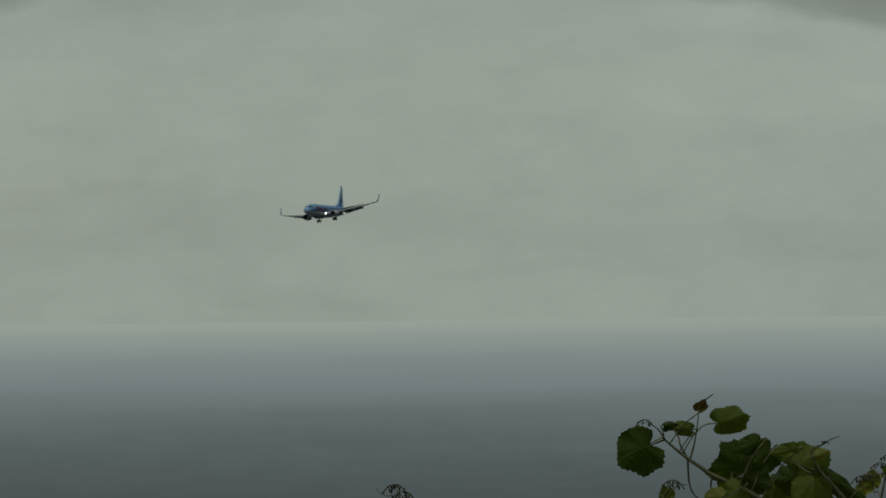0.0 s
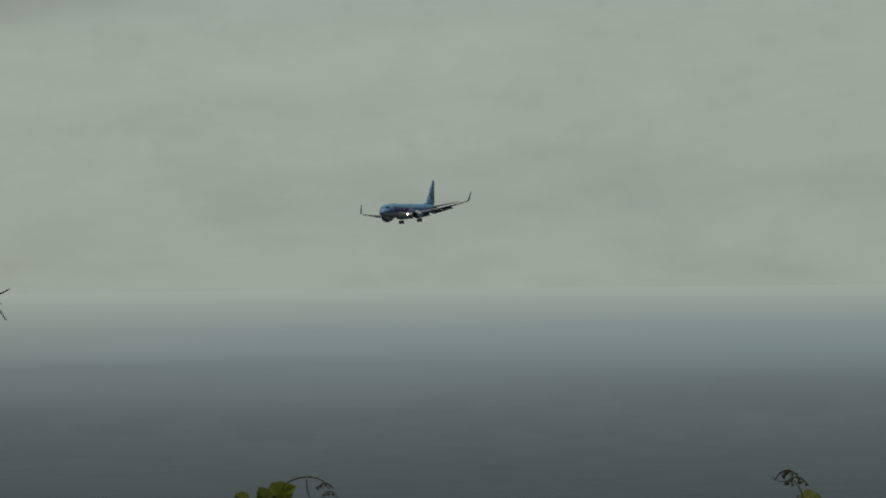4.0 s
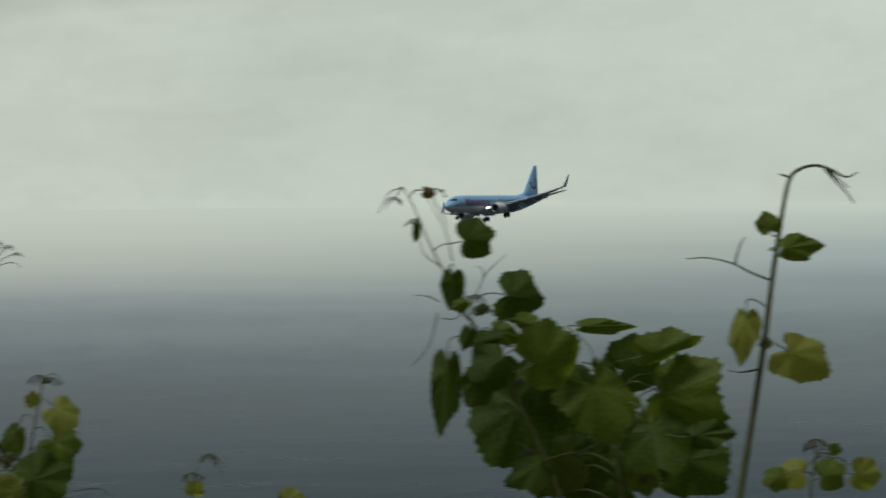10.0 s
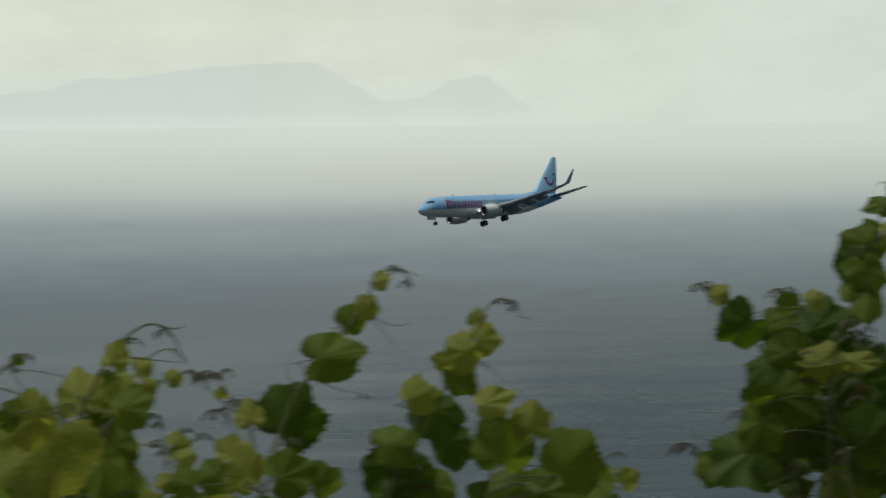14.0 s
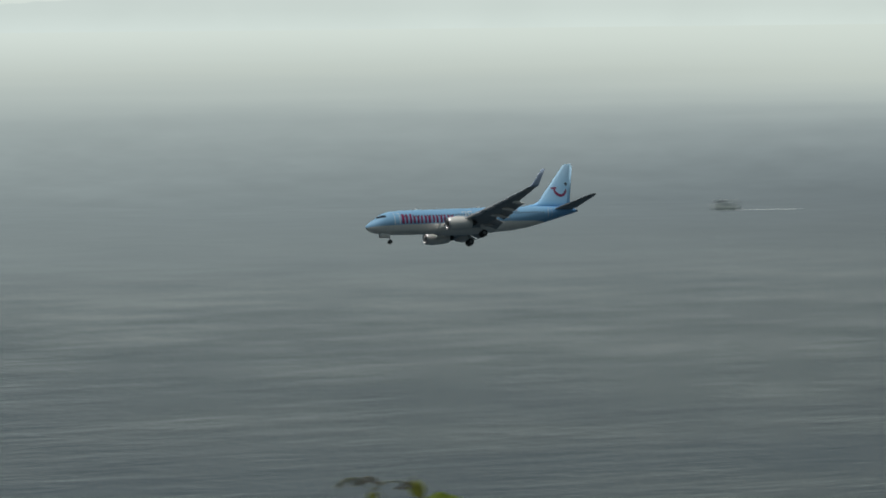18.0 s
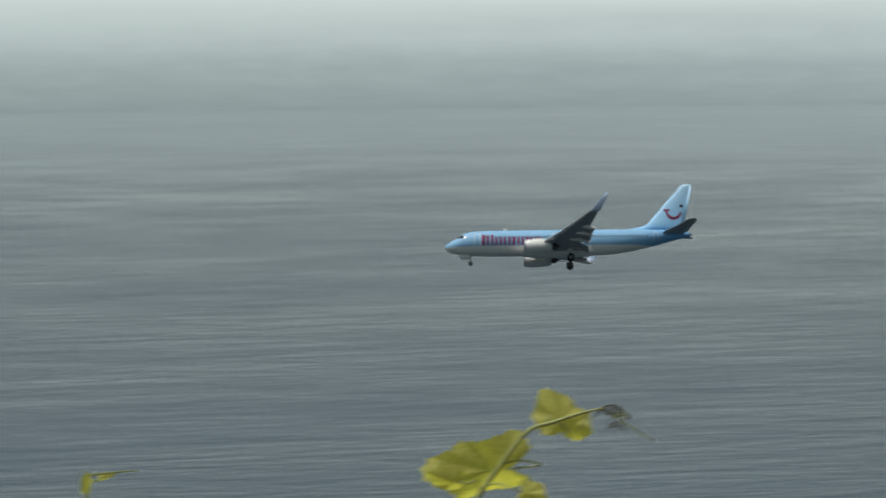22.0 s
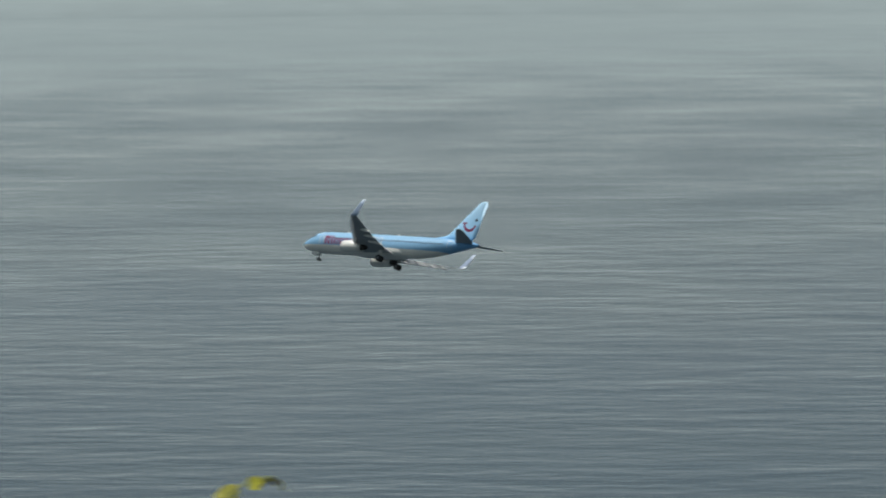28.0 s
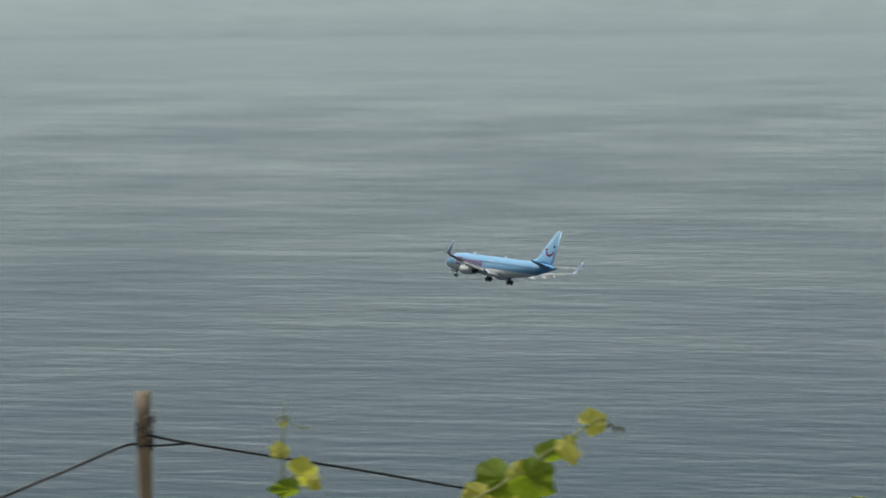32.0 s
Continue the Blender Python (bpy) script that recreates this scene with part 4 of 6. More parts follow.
# ---- the vines, from the first seen to the last ----
def build_vines():
    V = vine("leafy dark green grapevine rising over the terrace", 11.5, ((-3.378, -2.771), (-2.962, -2.193), (-2.650, -1.967), (-2.313, -1.806), (-2.150, -1.695), (-2.042, -1.622), (-1.892, -1.499), (-1.796, -1.413)), 0.0049)
    leaf(V, -1.516, -1.526, 0.119, 208, "d")
    leaf(V, -2.188, -1.078, 0.034, 60, "r")
    leaf(V, -2.458, -1.232, 0.106, 8, "g", 0.62)
    leaf(V, -1.840, -1.256, 0.039, 10, "d", 0.6)
    leaf(V, -2.028, -1.294, 0.060, 170, "g", 0.6)
    leaf(V, -2.728, -1.471, 0.080, 200, "d", 0.6)
    leaf(V, -2.544, -1.711, 0.106, 195, "d")
    leaf(V, -2.712, -1.846, 0.092, -20, "d")
    leaf(V, -2.860, -1.587, 0.083, 215, "d")
    leaf(V, -3.121, -1.547, 0.069, 190, "g", 0.5)
    leaf(V, -2.977, -1.969, 0.089, 250, "g")
    leaf(V, -2.540, -2.014, 0.076, 220, "g")
    leaf(V, -2.346, -2.036, 0.053, 180, "y")
    curl(V, ((-2.066, -1.628), (-2.110, -1.489), (-2.149, -1.277), (-2.175, -1.078)))
    curl(V, ((-2.042, -1.622), (-1.971, -1.488), (-1.942, -1.378), (-1.870, -1.281)))
    curl(V, ((-2.042, -1.622), (-2.052, -1.852), (-2.092, -1.986), (-2.176, -2.071)))
    curl(V, ((-1.796, -1.413), (-1.730, -1.304), (-1.628, -1.230)))
    curl(V, ((-2.182, -1.065), (-2.237, -0.993), (-2.323, -0.933)))
    curl(V, ((-1.796, -1.413), (-1.698, -1.455), (-1.589, -1.496)))
    curl(V, ((-2.313, -1.806), (-2.287, -1.915), (-2.328, -2.073)))
    bud(V, -1.598, -1.217, 0.018)
    bud(V, -1.822, -1.232, 0.012)

    V = vine("green grapevine shoot with lobed leaves and thin tendrils", 11.5, ((-4.284, -2.777), (-3.927, -2.352), (-3.642, -1.975), (-3.463, -1.774), (-3.368, -1.561), (-3.454, -1.489)), 0.004)
    leaf(V, -3.301, -1.682, 0.119, 15, "g")
    leaf(V, -3.389, -1.912, 0.099, 268, "g")
    leaf(V, -3.691, -1.909, 0.140, -32, "d", 0.36)
    leaf(V, -3.465, -1.598, 0.046, 20, "y", 0.6)
    leaf(V, -3.962, -1.942, 0.046, 200, "y")
    leaf(V, -3.147, -1.862, 0.069, 200, "d")
    curl(V, ((-3.454, -1.502), (-3.515, -1.466), (-3.575, -1.430), (-3.673, -1.395)))
    curl(V, ((-3.484, -1.459), (-3.527, -1.454), (-3.563, -1.478)))
    curl(V, ((-3.366, -1.791), (-3.270, -1.742), (-3.180, -1.650)))
    bud(V, -3.885, -1.844, 0.021)
    bud(V, -4.116, -1.701, 0.018)

    V = vine("young yellow-green grapevine shoot with a drooping tip", 11.5, ((-4.042, -2.485), (-4.107, -2.063), (-4.177, -1.761), (-4.233, -1.592)), 0.0024)
    leaf(V, -4.037, -1.893, 0.049, 90, "y")
    leaf(V, -4.207, -1.791, 0.037, 20, "g")
    curl(V, ((-4.037, -1.881), (-3.959, -1.832), (-3.868, -1.819)))
    bud(V, -3.989, -1.820, 0.020)
    bud(V, -4.221, -1.610, 0.017)
    bud(V, -4.110, -1.809, 0.015)

    V = vine("young yellow-green grapevine shoot with a drooping tip", 11.0, ((-1.675, -2.503), (-1.741, -2.081), (-1.821, -1.936), (-1.864, -1.888)), 0.0023)
    leaf(V, -1.784, -2.021, 0.040, 100, "g")
    curl(V, ((-1.864, -1.888), (-1.954, -1.901), (-2.027, -1.914)))
    bud(V, -1.870, -1.882, 0.023)

    V = vine("young yellow-green grapevine shoot with a drooping tip", 11.0, ((6.915, -2.907), (6.850, -2.483), (6.726, -2.242), (6.633, -2.061), (6.480, -1.942), (6.297, -1.895), (6.134, -1.933), (6.062, -2.031)), 0.0023)
    leaf(V, 6.560, -2.074, 0.058, 20, "y")
    leaf(V, 6.743, -2.133, 0.054, 120, "g")
    leaf(V, 6.854, -2.314, 0.086, 190, "g")
    leaf(V, 6.986, -2.118, 0.033, 160, "y")
    leaf(V, 7.183, -2.419, 0.035, 90, "g")
    leaf(V, 6.697, -2.376, 0.070, -30, "d")
    curl(V, ((6.298, -1.925), (6.281, -2.065), (6.233, -2.163), (6.149, -2.200)))
    curl(V, ((6.622, -2.122), (6.586, -2.244), (6.478, -2.293), (6.362, -2.295)))
    bud(V, 6.080, -1.982, 0.016)
    bud(V, 6.038, -2.068, 0.016)

    V = vine("young yellow-green grapevine shoot with a drooping tip", 11.0, ((4.942, -2.927), (4.998, -2.502), (5.131, -2.380), (5.251, -2.306), (5.372, -2.275), (5.434, -2.365)), 0.0023)
    leaf(V, 5.264, -2.324, 0.026, 0, "y")
    leaf(V, 5.082, -2.417, 0.047, 180, "y")
    leaf(V, 4.846, -2.407, 0.047, 90, "g")
    curl(V, ((5.391, -2.280), (5.603, -2.254), (5.815, -2.264)))
    bud(V, 5.409, -2.317, 0.019)

    V = vine("green grapevine shoot with lobed leaves and thin tendrils", 11.0, ((5.913, -2.917), (5.878, -2.463)), 0.0023)
    leaf(V, 5.872, -2.433, 0.051, 90, "g")
    curl(V, ((4.270, -2.509), (4.251, -2.400), (4.208, -2.328)))
    bud(V, 4.220, -2.340, 0.014)
    bud(V, 6.455, -2.451, 0.016)

    V = vine("young yellow-green grapevine shoot with a drooping tip", 11.0, ((0.857, -2.958), (0.883, -2.535), (0.941, -2.293), (0.999, -2.082), (1.118, -1.930)), 0.0023)
    leaf(V, 0.916, -2.221, 0.058, -30, "y")
    leaf(V, 0.930, -2.414, 0.047, 200, "g")
    curl(V, ((1.088, -1.990), (1.239, -1.989), (1.329, -1.916)))
    bud(V, 1.154, -1.899, 0.023)
    bud(V, 1.022, -1.973, 0.023)

    V = vine("tall bare grapevine shoot with a hooked tip and few leaves", 10.0, ((10.713, -3.365), (10.615, -2.772), (10.525, -2.215), (10.442, -1.669), (10.367, -1.063), (10.306, -0.638), (10.239, -0.213), (10.170, 0.090), (10.064, 0.198), (9.891, 0.239), (9.713, 0.188), (9.627, 0.127)), 0.0048)
    SWAYING["hooked shoot"] = V.thing
    leaf(V, 10.395, -0.394, 0.051, 110, "g")
    leaf(V, 10.136, -0.640, 0.093, 8, "g", 0.66)
    leaf(V, 10.646, -1.497, 0.114, 265, "y", 0.58)
    leaf(V, 10.054, -1.811, 0.129, -28, "y", 0.8)
    leaf(V, 10.418, -1.670, 0.028, 200, "g")
    curl(V, ((10.372, -0.990), (10.584, -0.908), (10.770, -0.815), (11.037, -0.752), (11.269, -0.761)))
    curl(V, ((10.752, -0.815), (10.713, -0.646), (10.648, -0.525)))
    curl(V, ((10.490, -1.942), (10.675, -1.976), (10.825, -1.957)))
    curl(V, ((10.806, -2.879), (10.834, -2.636), (10.962, -2.362)))
    curl(V, ((9.713, 0.188), (9.567, 0.114), (9.441, 0.167)))
    curl(V, ((9.796, 0.208), (9.664, 0.054), (9.564, -0.050), (9.483, -0.172)))
    curl(V, ((9.748, 0.195), (9.660, 0.097), (9.535, -0.002)))
    curl(V, ((10.192, 0.121), (10.252, 0.139), (10.287, 0.152)))

    V = vine("leafy dark green grapevine rising over the terrace", 8.5, ((11.428, -3.870), (11.704, -2.959), (12.042, -2.106), (12.328, -1.557), (12.558, -1.129), (12.757, -0.702), (12.926, -0.306), (13.049, 0.030), (13.152, 0.243)), 0.0018)
    SWAYING["tall bush"] = V.thing
    leaf(V, 12.442, -0.353, 0.075, 10, "d")
    leaf(V, 12.682, -0.836, 0.073, 262, "d", 0.62)
    leaf(V, 11.995, -1.002, 0.092, -12, "d")
    leaf(V, 12.165, -1.376, 0.059, -20, "g", 0.7)
    leaf(V, 12.794, -1.885, 0.153, 262, "d", 0.36)
    leaf(V, 12.881, 0.180, 0.025, -15, "r")
    leaf(V, 13.045, -0.225, 0.041, 262, "d", 0.4)
    leaf(V, 12.406, -1.131, 0.034, 20, "d", 0.6)
    leaf(V, 11.664, -1.685, 0.123, 18, "g")
    leaf(V, 12.109, -2.318, 0.161, 248, "d")
    leaf(V, 11.854, -1.926, 0.102, 215, "d")
    leaf(V, 12.415, -2.375, 0.081, 255, "d", 0.7)
    curl(V, ((12.773, -0.641), (12.962, -0.487), (13.016, -0.274)))
    curl(V, ((12.880, 0.210), (12.738, -0.095), (12.699, -0.217)))
    curl(V, ((12.827, -1.005), (12.946, -0.943), (13.097, -0.923)))
    curl(V, ((12.849, -1.126), (12.930, -1.398), (13.026, -1.549), (13.164, -1.681)))
    curl(V, ((12.802, -1.187), (12.681, -1.201), (12.558, -1.129)))
    curl(V, ((12.497, -1.130), (12.334, -0.767), (12.146, -0.587), (12.084, -0.539)))
    curl(V, ((12.334, -0.767), (12.349, -0.676), (12.421, -0.645)))
    curl(V, ((13.152, 0.243), (13.305, 0.184), (13.433, -0.027)))
    curl(V, ((13.152, 0.243), (13.233, 0.153), (13.359, 0.021)))
    curl(V, ((12.662, -0.582), (12.713, -0.277), (12.827, -0.033), (12.941, 0.180)))
    curl(V, ((12.618, -1.129), (12.383, -1.374), (12.302, -1.678)))
    bud(V, 13.277, 0.123, 0.013)
    bud(V, 12.820, 0.191, 0.013)
    bud(V, 13.042, -0.122, 0.012)
    bud(V, 12.462, -0.978, 0.016)
    bud(V, 12.344, -1.101, 0.016)
    leaf(V, 12.374, -1.447, 0.068, 20, "d", 0.7)
    leaf(V, 12.242, -1.691, 0.088, 215, "d")
    leaf(V, 12.523, -1.385, 0.047, 250, "d", 0.6)
    leaf(V, 11.907, -1.288, 0.053, -20, "g", 0.7)
    leaf(V, 12.573, -1.038, 0.039, 200, "g", 0.6)
    leaf(V, 12.400, -1.920, 0.076, 240, "d")

    V = vine("leafy dark green grapevine rising over the terrace", 8.5, ((11.667, -3.804), (11.690, -3.016), (11.715, -2.531), (11.742, -2.167), (11.860, -1.862)), 0.0018)
    SWAYING["bush"] = V.thing
    leaf(V, 11.946, -1.364, 0.102, 0, "g", 0.3)
    leaf(V, 11.220, -1.638, 0.131, 14, "g", 0.45)
    leaf(V, 11.893, -2.135, 0.140, 300, "g")
    leaf(V, 11.074, -2.186, 0.153, -28, "g")
    leaf(V, 11.290, -2.566, 0.127, 300, "d")
    leaf(V, 10.774, -2.541, 0.089, 5, "d", 0.6)
    leaf(V, 12.386, -2.797, 0.127, 200, "g")
    leaf(V, 12.052, -2.861, 0.102, 230, "d")
    leaf(V, 10.898, -2.873, 0.119, -40, "d")
    leaf(V, 11.445, -2.898, 0.093, 280, "g", 0.7)
    leaf(V, 12.288, -2.161, 0.102, 200, "d")
    leaf(V, 11.556, -1.805, 0.102, 20, "d")
    leaf(V, 12.630, -2.885, 0.076, 210, "d")
    curl(V, ((10.713, -2.541), (10.594, -2.785), (10.445, -3.059)))
    curl(V, ((11.713, -2.289), (11.865, -2.348), (11.988, -2.528)))
    curl(V, ((11.742, -2.167), (11.557, -1.926), (11.314, -1.868)))
    curl(V, ((12.628, -2.703), (12.779, -2.611), (12.870, -2.670)))
    bud(V, 12.658, -2.715, 0.018)
    bud(V, 12.772, -1.944, 0.012)
    bud(V, 12.232, -2.556, 0.012)
    bud(V, 11.416, -2.989, 0.015)
    thicket(V, 12.052, -2.770, 0.620, 0.420, 16, 0.100, "ddd")
    thicket(V, 11.261, -2.657, 0.560, 0.420, 14, 0.100, "ddg")
    thicket(V, 12.226, -2.041, 0.560, 0.380, 10, 0.095, "ddg")

    V = vine("green grapevine shoot with lobed leaves and thin tendrils", 11.5, ((9.880, -3.530), (9.875, -3.046), (9.811, -2.744), (9.792, -2.598)), 0.0024)
    leaf(V, 10.056, -2.935, 0.080, 180, "y")
    leaf(V, 9.692, -2.963, 0.080, 20, "g")
    leaf(V, 9.316, -2.978, 0.080, -10, "y")
    leaf(V, 9.629, -2.697, 0.032, 0, "g")
    leaf(V, 10.239, -2.994, 0.061, 200, "g")
    curl(V, ((9.811, -2.744), (9.901, -2.634), (9.944, -2.652)))
    bud(V, 9.798, -2.611, 0.027)
    bud(V, 9.720, -2.745, 0.022)
    bud(V, 9.581, -2.794, 0.020)

    V = vine("young yellow-green grapevine shoot with a drooping tip", 11.5, ((8.334, -3.542), (8.348, -3.088), (8.297, -2.817), (8.222, -2.605)), 0.0024)
    leaf(V, 8.210, -2.587, 0.039, 10, "y")
    leaf(V, 8.418, -2.888, 0.049, 200, "g")
    leaf(V, 8.104, -2.951, 0.073, -10, "y")
    bud(V, 8.234, -2.648, 0.015)

    V = vine("green grapevine shoot with lobed leaves and thin tendrils", 11.5, ((6.974, -3.520), (7.030, -3.067), (6.894, -2.766)), 0.0024)
    leaf(V, 7.150, -2.988, 0.073, 180, "y")
    leaf(V, 6.847, -2.929, 0.085, 20, "y")
    leaf(V, 6.695, -2.797, 0.073, 60, "g")
    leaf(V, 6.998, -2.964, 0.061, 90, "g")
    curl(V, ((6.907, -2.856), (6.876, -2.766), (6.894, -2.724)))
    bud(V, 6.894, -2.748, 0.015)

    V = vine("leafy dark green grapevine rising over the terrace", 10.0, ((19.383, -2.992), (19.251, -2.222), (19.136, -2.339), (19.049, -2.009), (18.928, -1.514), (18.798, -1.018), (18.680, -0.754), (18.629, -0.672)), 0.0021)
    leaf(V, 18.663, -0.771, 0.040, 60, "y")
    leaf(V, 18.789, -0.943, 0.068, 190, "g", 0.75)
    leaf(V, 18.701, -1.193, 0.066, 25, "y", 0.6)
    leaf(V, 18.892, -1.232, 0.062, 160, "g", 0.8)
    leaf(V, 19.034, -1.396, 0.100, 205, "g", 0.9)
    leaf(V, 18.894, -1.448, 0.072, 20, "g", 0.7)
    leaf(V, 19.136, -1.561, 0.082, 240, "d", 0.9)
    leaf(V, 18.971, -1.679, 0.098, 285, "g", 0.9)
    leaf(V, 19.089, -1.810, 0.082, 220, "g", 0.8)
    leaf(V, 18.958, -1.977, 0.088, 275, "g", 0.75)
    leaf(V, 19.050, -2.092, 0.056, 250, "d", 0.7)
    curl(V, ((18.629, -0.672), (18.594, -0.540), (18.568, -0.416)))
    curl(V, ((18.629, -0.672), (18.536, -0.524), (18.469, -0.408)))
    curl(V, ((18.637, -0.688), (18.487, -0.524), (18.370, -0.442)))
    curl(V, ((18.646, -0.705), (18.454, -0.574), (18.304, -0.509)))
    curl(V, ((18.629, -0.688), (18.438, -0.624), (18.330, -0.609), (18.248, -0.659)))
    curl(V, ((18.671, -0.754), (18.787, -0.703), (18.854, -0.752)))
    bud(V, 18.593, -0.407, 0.012)
    bud(V, 18.485, -0.392, 0.011)
    bud(V, 18.370, -0.434, 0.011)
    bud(V, 18.296, -0.510, 0.009)
    bud(V, 19.134, -2.190, 0.015)
    bud(V, 19.086, -2.307, 0.014)

    V = vine("leafy dark green grapevine rising over the terrace", 10.0, ((19.729, -4.200), (19.840, -3.108), (20.077, -2.559), (20.315, -2.132), (20.555, -1.886), (20.706, -1.812)), 0.0021)
    leaf(V, 20.567, -1.898, 0.049, 40, "y")
    leaf(V, 20.304, -2.253, 0.110, 215, "d")
    leaf(V, 19.828, -2.016, 0.053, 120, "g")
    leaf(V, 19.566, -1.970, 0.049, 30, "y")
    leaf(V, 19.861, -2.271, 0.095, 200, "g")
    leaf(V, 19.466, -2.263, 0.123, 20, "d")
    leaf(V, 19.834, -2.562, 0.106, 190, "g")
    leaf(V, 19.471, -2.675, 0.127, 10, "y", 0.7)
    leaf(V, 19.057, -2.631, 0.078, 0, "y", 0.6)
    curl(V, ((20.676, -1.824), (20.648, -2.007), (20.667, -2.158)))
    curl(V, ((20.556, -2.008), (20.497, -2.130)))
    curl(V, ((19.102, -2.267), (18.951, -2.390), (18.862, -2.573)))
    curl(V, ((19.828, -2.016), (19.920, -2.136)))
    bud(V, 20.797, -1.799, 0.019)
    bud(V, 20.706, -1.775, 0.017)
    bud(V, 19.948, -1.863, 0.021)
    bud(V, 19.826, -1.846, 0.017)
    bud(V, 19.042, -2.328, 0.019)
    bud(V, 18.980, -2.268, 0.015)

    V = vine("leafy dark green grapevine rising over the terrace", 10.0, ((19.122, -4.206), (19.236, -3.478), (19.352, -2.992), (19.469, -2.566)), 0.0021)
    leaf(V, 20.078, -2.693, 0.074, 220, "d")
    leaf(V, 20.008, -2.936, 0.106, 200, "g")
    leaf(V, 19.839, -3.047, 0.136, -30, "g")
    leaf(V, 19.261, -2.993, 0.131, 10, "d")
    leaf(V, 20.284, -3.625, 0.150, 215, "d")
    leaf(V, 20.619, -3.756, 0.080, 190, "g")
    bud(V, 20.982, -3.522, 0.029)
    curl(V, ((20.193, -3.699), (20.617, -3.483), (20.920, -3.389)))
    leaf(V, 20.146, -3.347, 0.106, 250, "g")
    leaf(V, 19.447, -3.355, 0.148, 270, "d")
    leaf(V, 19.843, -3.423, 0.095, 200, "d")
    leaf(V, 18.963, -3.493, 0.138, 20, "d")
    leaf(V, 18.686, -3.242, 0.102, 40, "d")
    curl(V, ((19.776, -2.866), (19.536, -3.081), (19.293, -3.175)))
    curl(V, ((19.475, -3.112), (19.295, -3.296), (19.206, -3.539)))
    bud(V, 20.326, -3.163, 0.019)
    bud(V, 19.108, -2.843, 0.019)
    bud(V, 19.751, -3.382, 0.017)
    bud(V, 19.049, -3.026, 0.021)
    thicket(V, 19.281, -3.586, 0.98, 0.547, 30, 0.101, "ddgd")
    bud(V, 19.027, -2.406, 0.023)
    bud(V, 18.664, -2.530, 0.032)
    bud(V, 18.423, -2.684, 0.026)
    bud(V, 19.661, -2.066, 0.021)
    bud(V, 19.032, -2.921, 0.023)
    bud(V, 19.190, -3.587, 0.032)
    bud(V, 19.738, -3.764, 0.026)
    thicket(V, 19.471, -2.748, 0.729, 0.486, 14, 0.090, "gdd")

    V = vine("leafy dark green grapevine rising over the terrace", 10.0, ((18.332, -4.215), (18.260, -3.125), (18.163, -2.580), (18.080, -2.156), (18.029, -1.913), (18.016, -1.841)), 0.0021)
    leaf(V, 17.838, -2.219, 0.081, -42, "y")
    leaf(V, 17.902, -2.594, 0.098, -58, "g")
    leaf(V, 18.339, -2.517, 0.104, 252, "g", 0.5)
    leaf(V, 18.045, -2.915, 0.117, 20, "d")
    leaf(V, 18.381, -3.063, 0.085, 190, "y")
    leaf(V, 18.564, -3.194, 0.102, 210, "d")
    leaf(V, 18.048, -3.248, 0.102, -20, "d")
    leaf(V, 18.495, -3.498, 0.127, 230, "g")
    leaf(V, 18.128, -2.095, 0.036, 100, "y")
    curl(V, ((17.887, -2.340), (17.736, -2.402), (17.627, -2.464)))
    curl(V, ((18.016, -1.853), (17.912, -1.805), (17.792, -1.916)))
    curl(V, ((18.133, -2.580), (18.226, -2.761)))
    curl(V, ((17.712, -3.069), (17.469, -3.041), (17.288, -3.122)))
    bud(V, 18.089, -1.840, 0.019)
    bud(V, 17.931, -1.866, 0.019)
    bud(V, 18.499, -2.758, 0.023)
    bud(V, 18.438, -2.698, 0.017)
    bud(V, 17.744, -3.160, 0.019)
    thicket(V, 18.386, -3.548, 0.668, 0.486, 18, 0.095, "ddg")

    V = vine("young yellow-green grapevine shoot with a drooping tip", 10.5, ((17.470, -4.159), (17.374, -3.688), (17.280, -3.446), (17.157, -3.290), (17.006, -3.285), (16.934, -3.377)), 0.0022)
    leaf(V, 17.584, -3.383, 0.049, 30, "y")
    leaf(V, 16.614, -3.597, 0.093, 20, "y")
    leaf(V, 16.457, -3.078, 0.045, 60, "y")
    leaf(V, 16.509, -3.392, 0.051, 10, "y")
    leaf(V, 16.827, -3.632, 0.067, 190, "g")
    curl(V, ((16.650, -4.166), (16.584, -3.622), (16.531, -3.198), (16.425, -2.848), (16.333, -2.727), (16.241, -2.704), (16.103, -2.826)))
    curl(V, ((16.241, -2.704), (16.182, -2.807), (16.164, -2.886)))
    curl(V, ((16.284, -2.715), (16.212, -2.837)))
    curl(V, ((17.127, -3.302), (17.080, -3.400)))
    curl(V, ((17.042, -3.285), (16.994, -3.388)))
    bud(V, 16.302, -2.703, 0.018)
    bud(V, 16.486, -2.908, 0.020)
    bud(V, 17.091, -3.327, 0.020)
    bud(V, 17.006, -3.340, 0.018)
    bud(V, 16.734, -3.409, 0.018)

    V = vine("leafy dark green grapevine rising over the terrace", 10.0, ((15.418, -4.298), (15.442, -3.572), (15.407, -3.149)), 0.0021)
    leaf(V, 15.399, -3.524, 0.138, 15, "d")
    leaf(V, 15.396, -3.191, 0.055, 10, "y")
    leaf(V, 15.762, -3.522, 0.074, 190, "g")
    leaf(V, 15.685, -3.661, 0.074, 200, "g")
    leaf(V, 15.109, -3.635, 0.085, 20, "d")
    leaf(V, 14.552, -3.590, 0.064, 15, "y")
    leaf(V, 13.779, -3.630, 0.085, 60, "y")
    leaf(V, 15.833, -3.340, 0.042, 170, "d")
    curl(V, ((14.203, -3.822), (14.274, -3.628), (14.322, -3.567)))
    bud(V, 14.262, -3.616, 0.023)

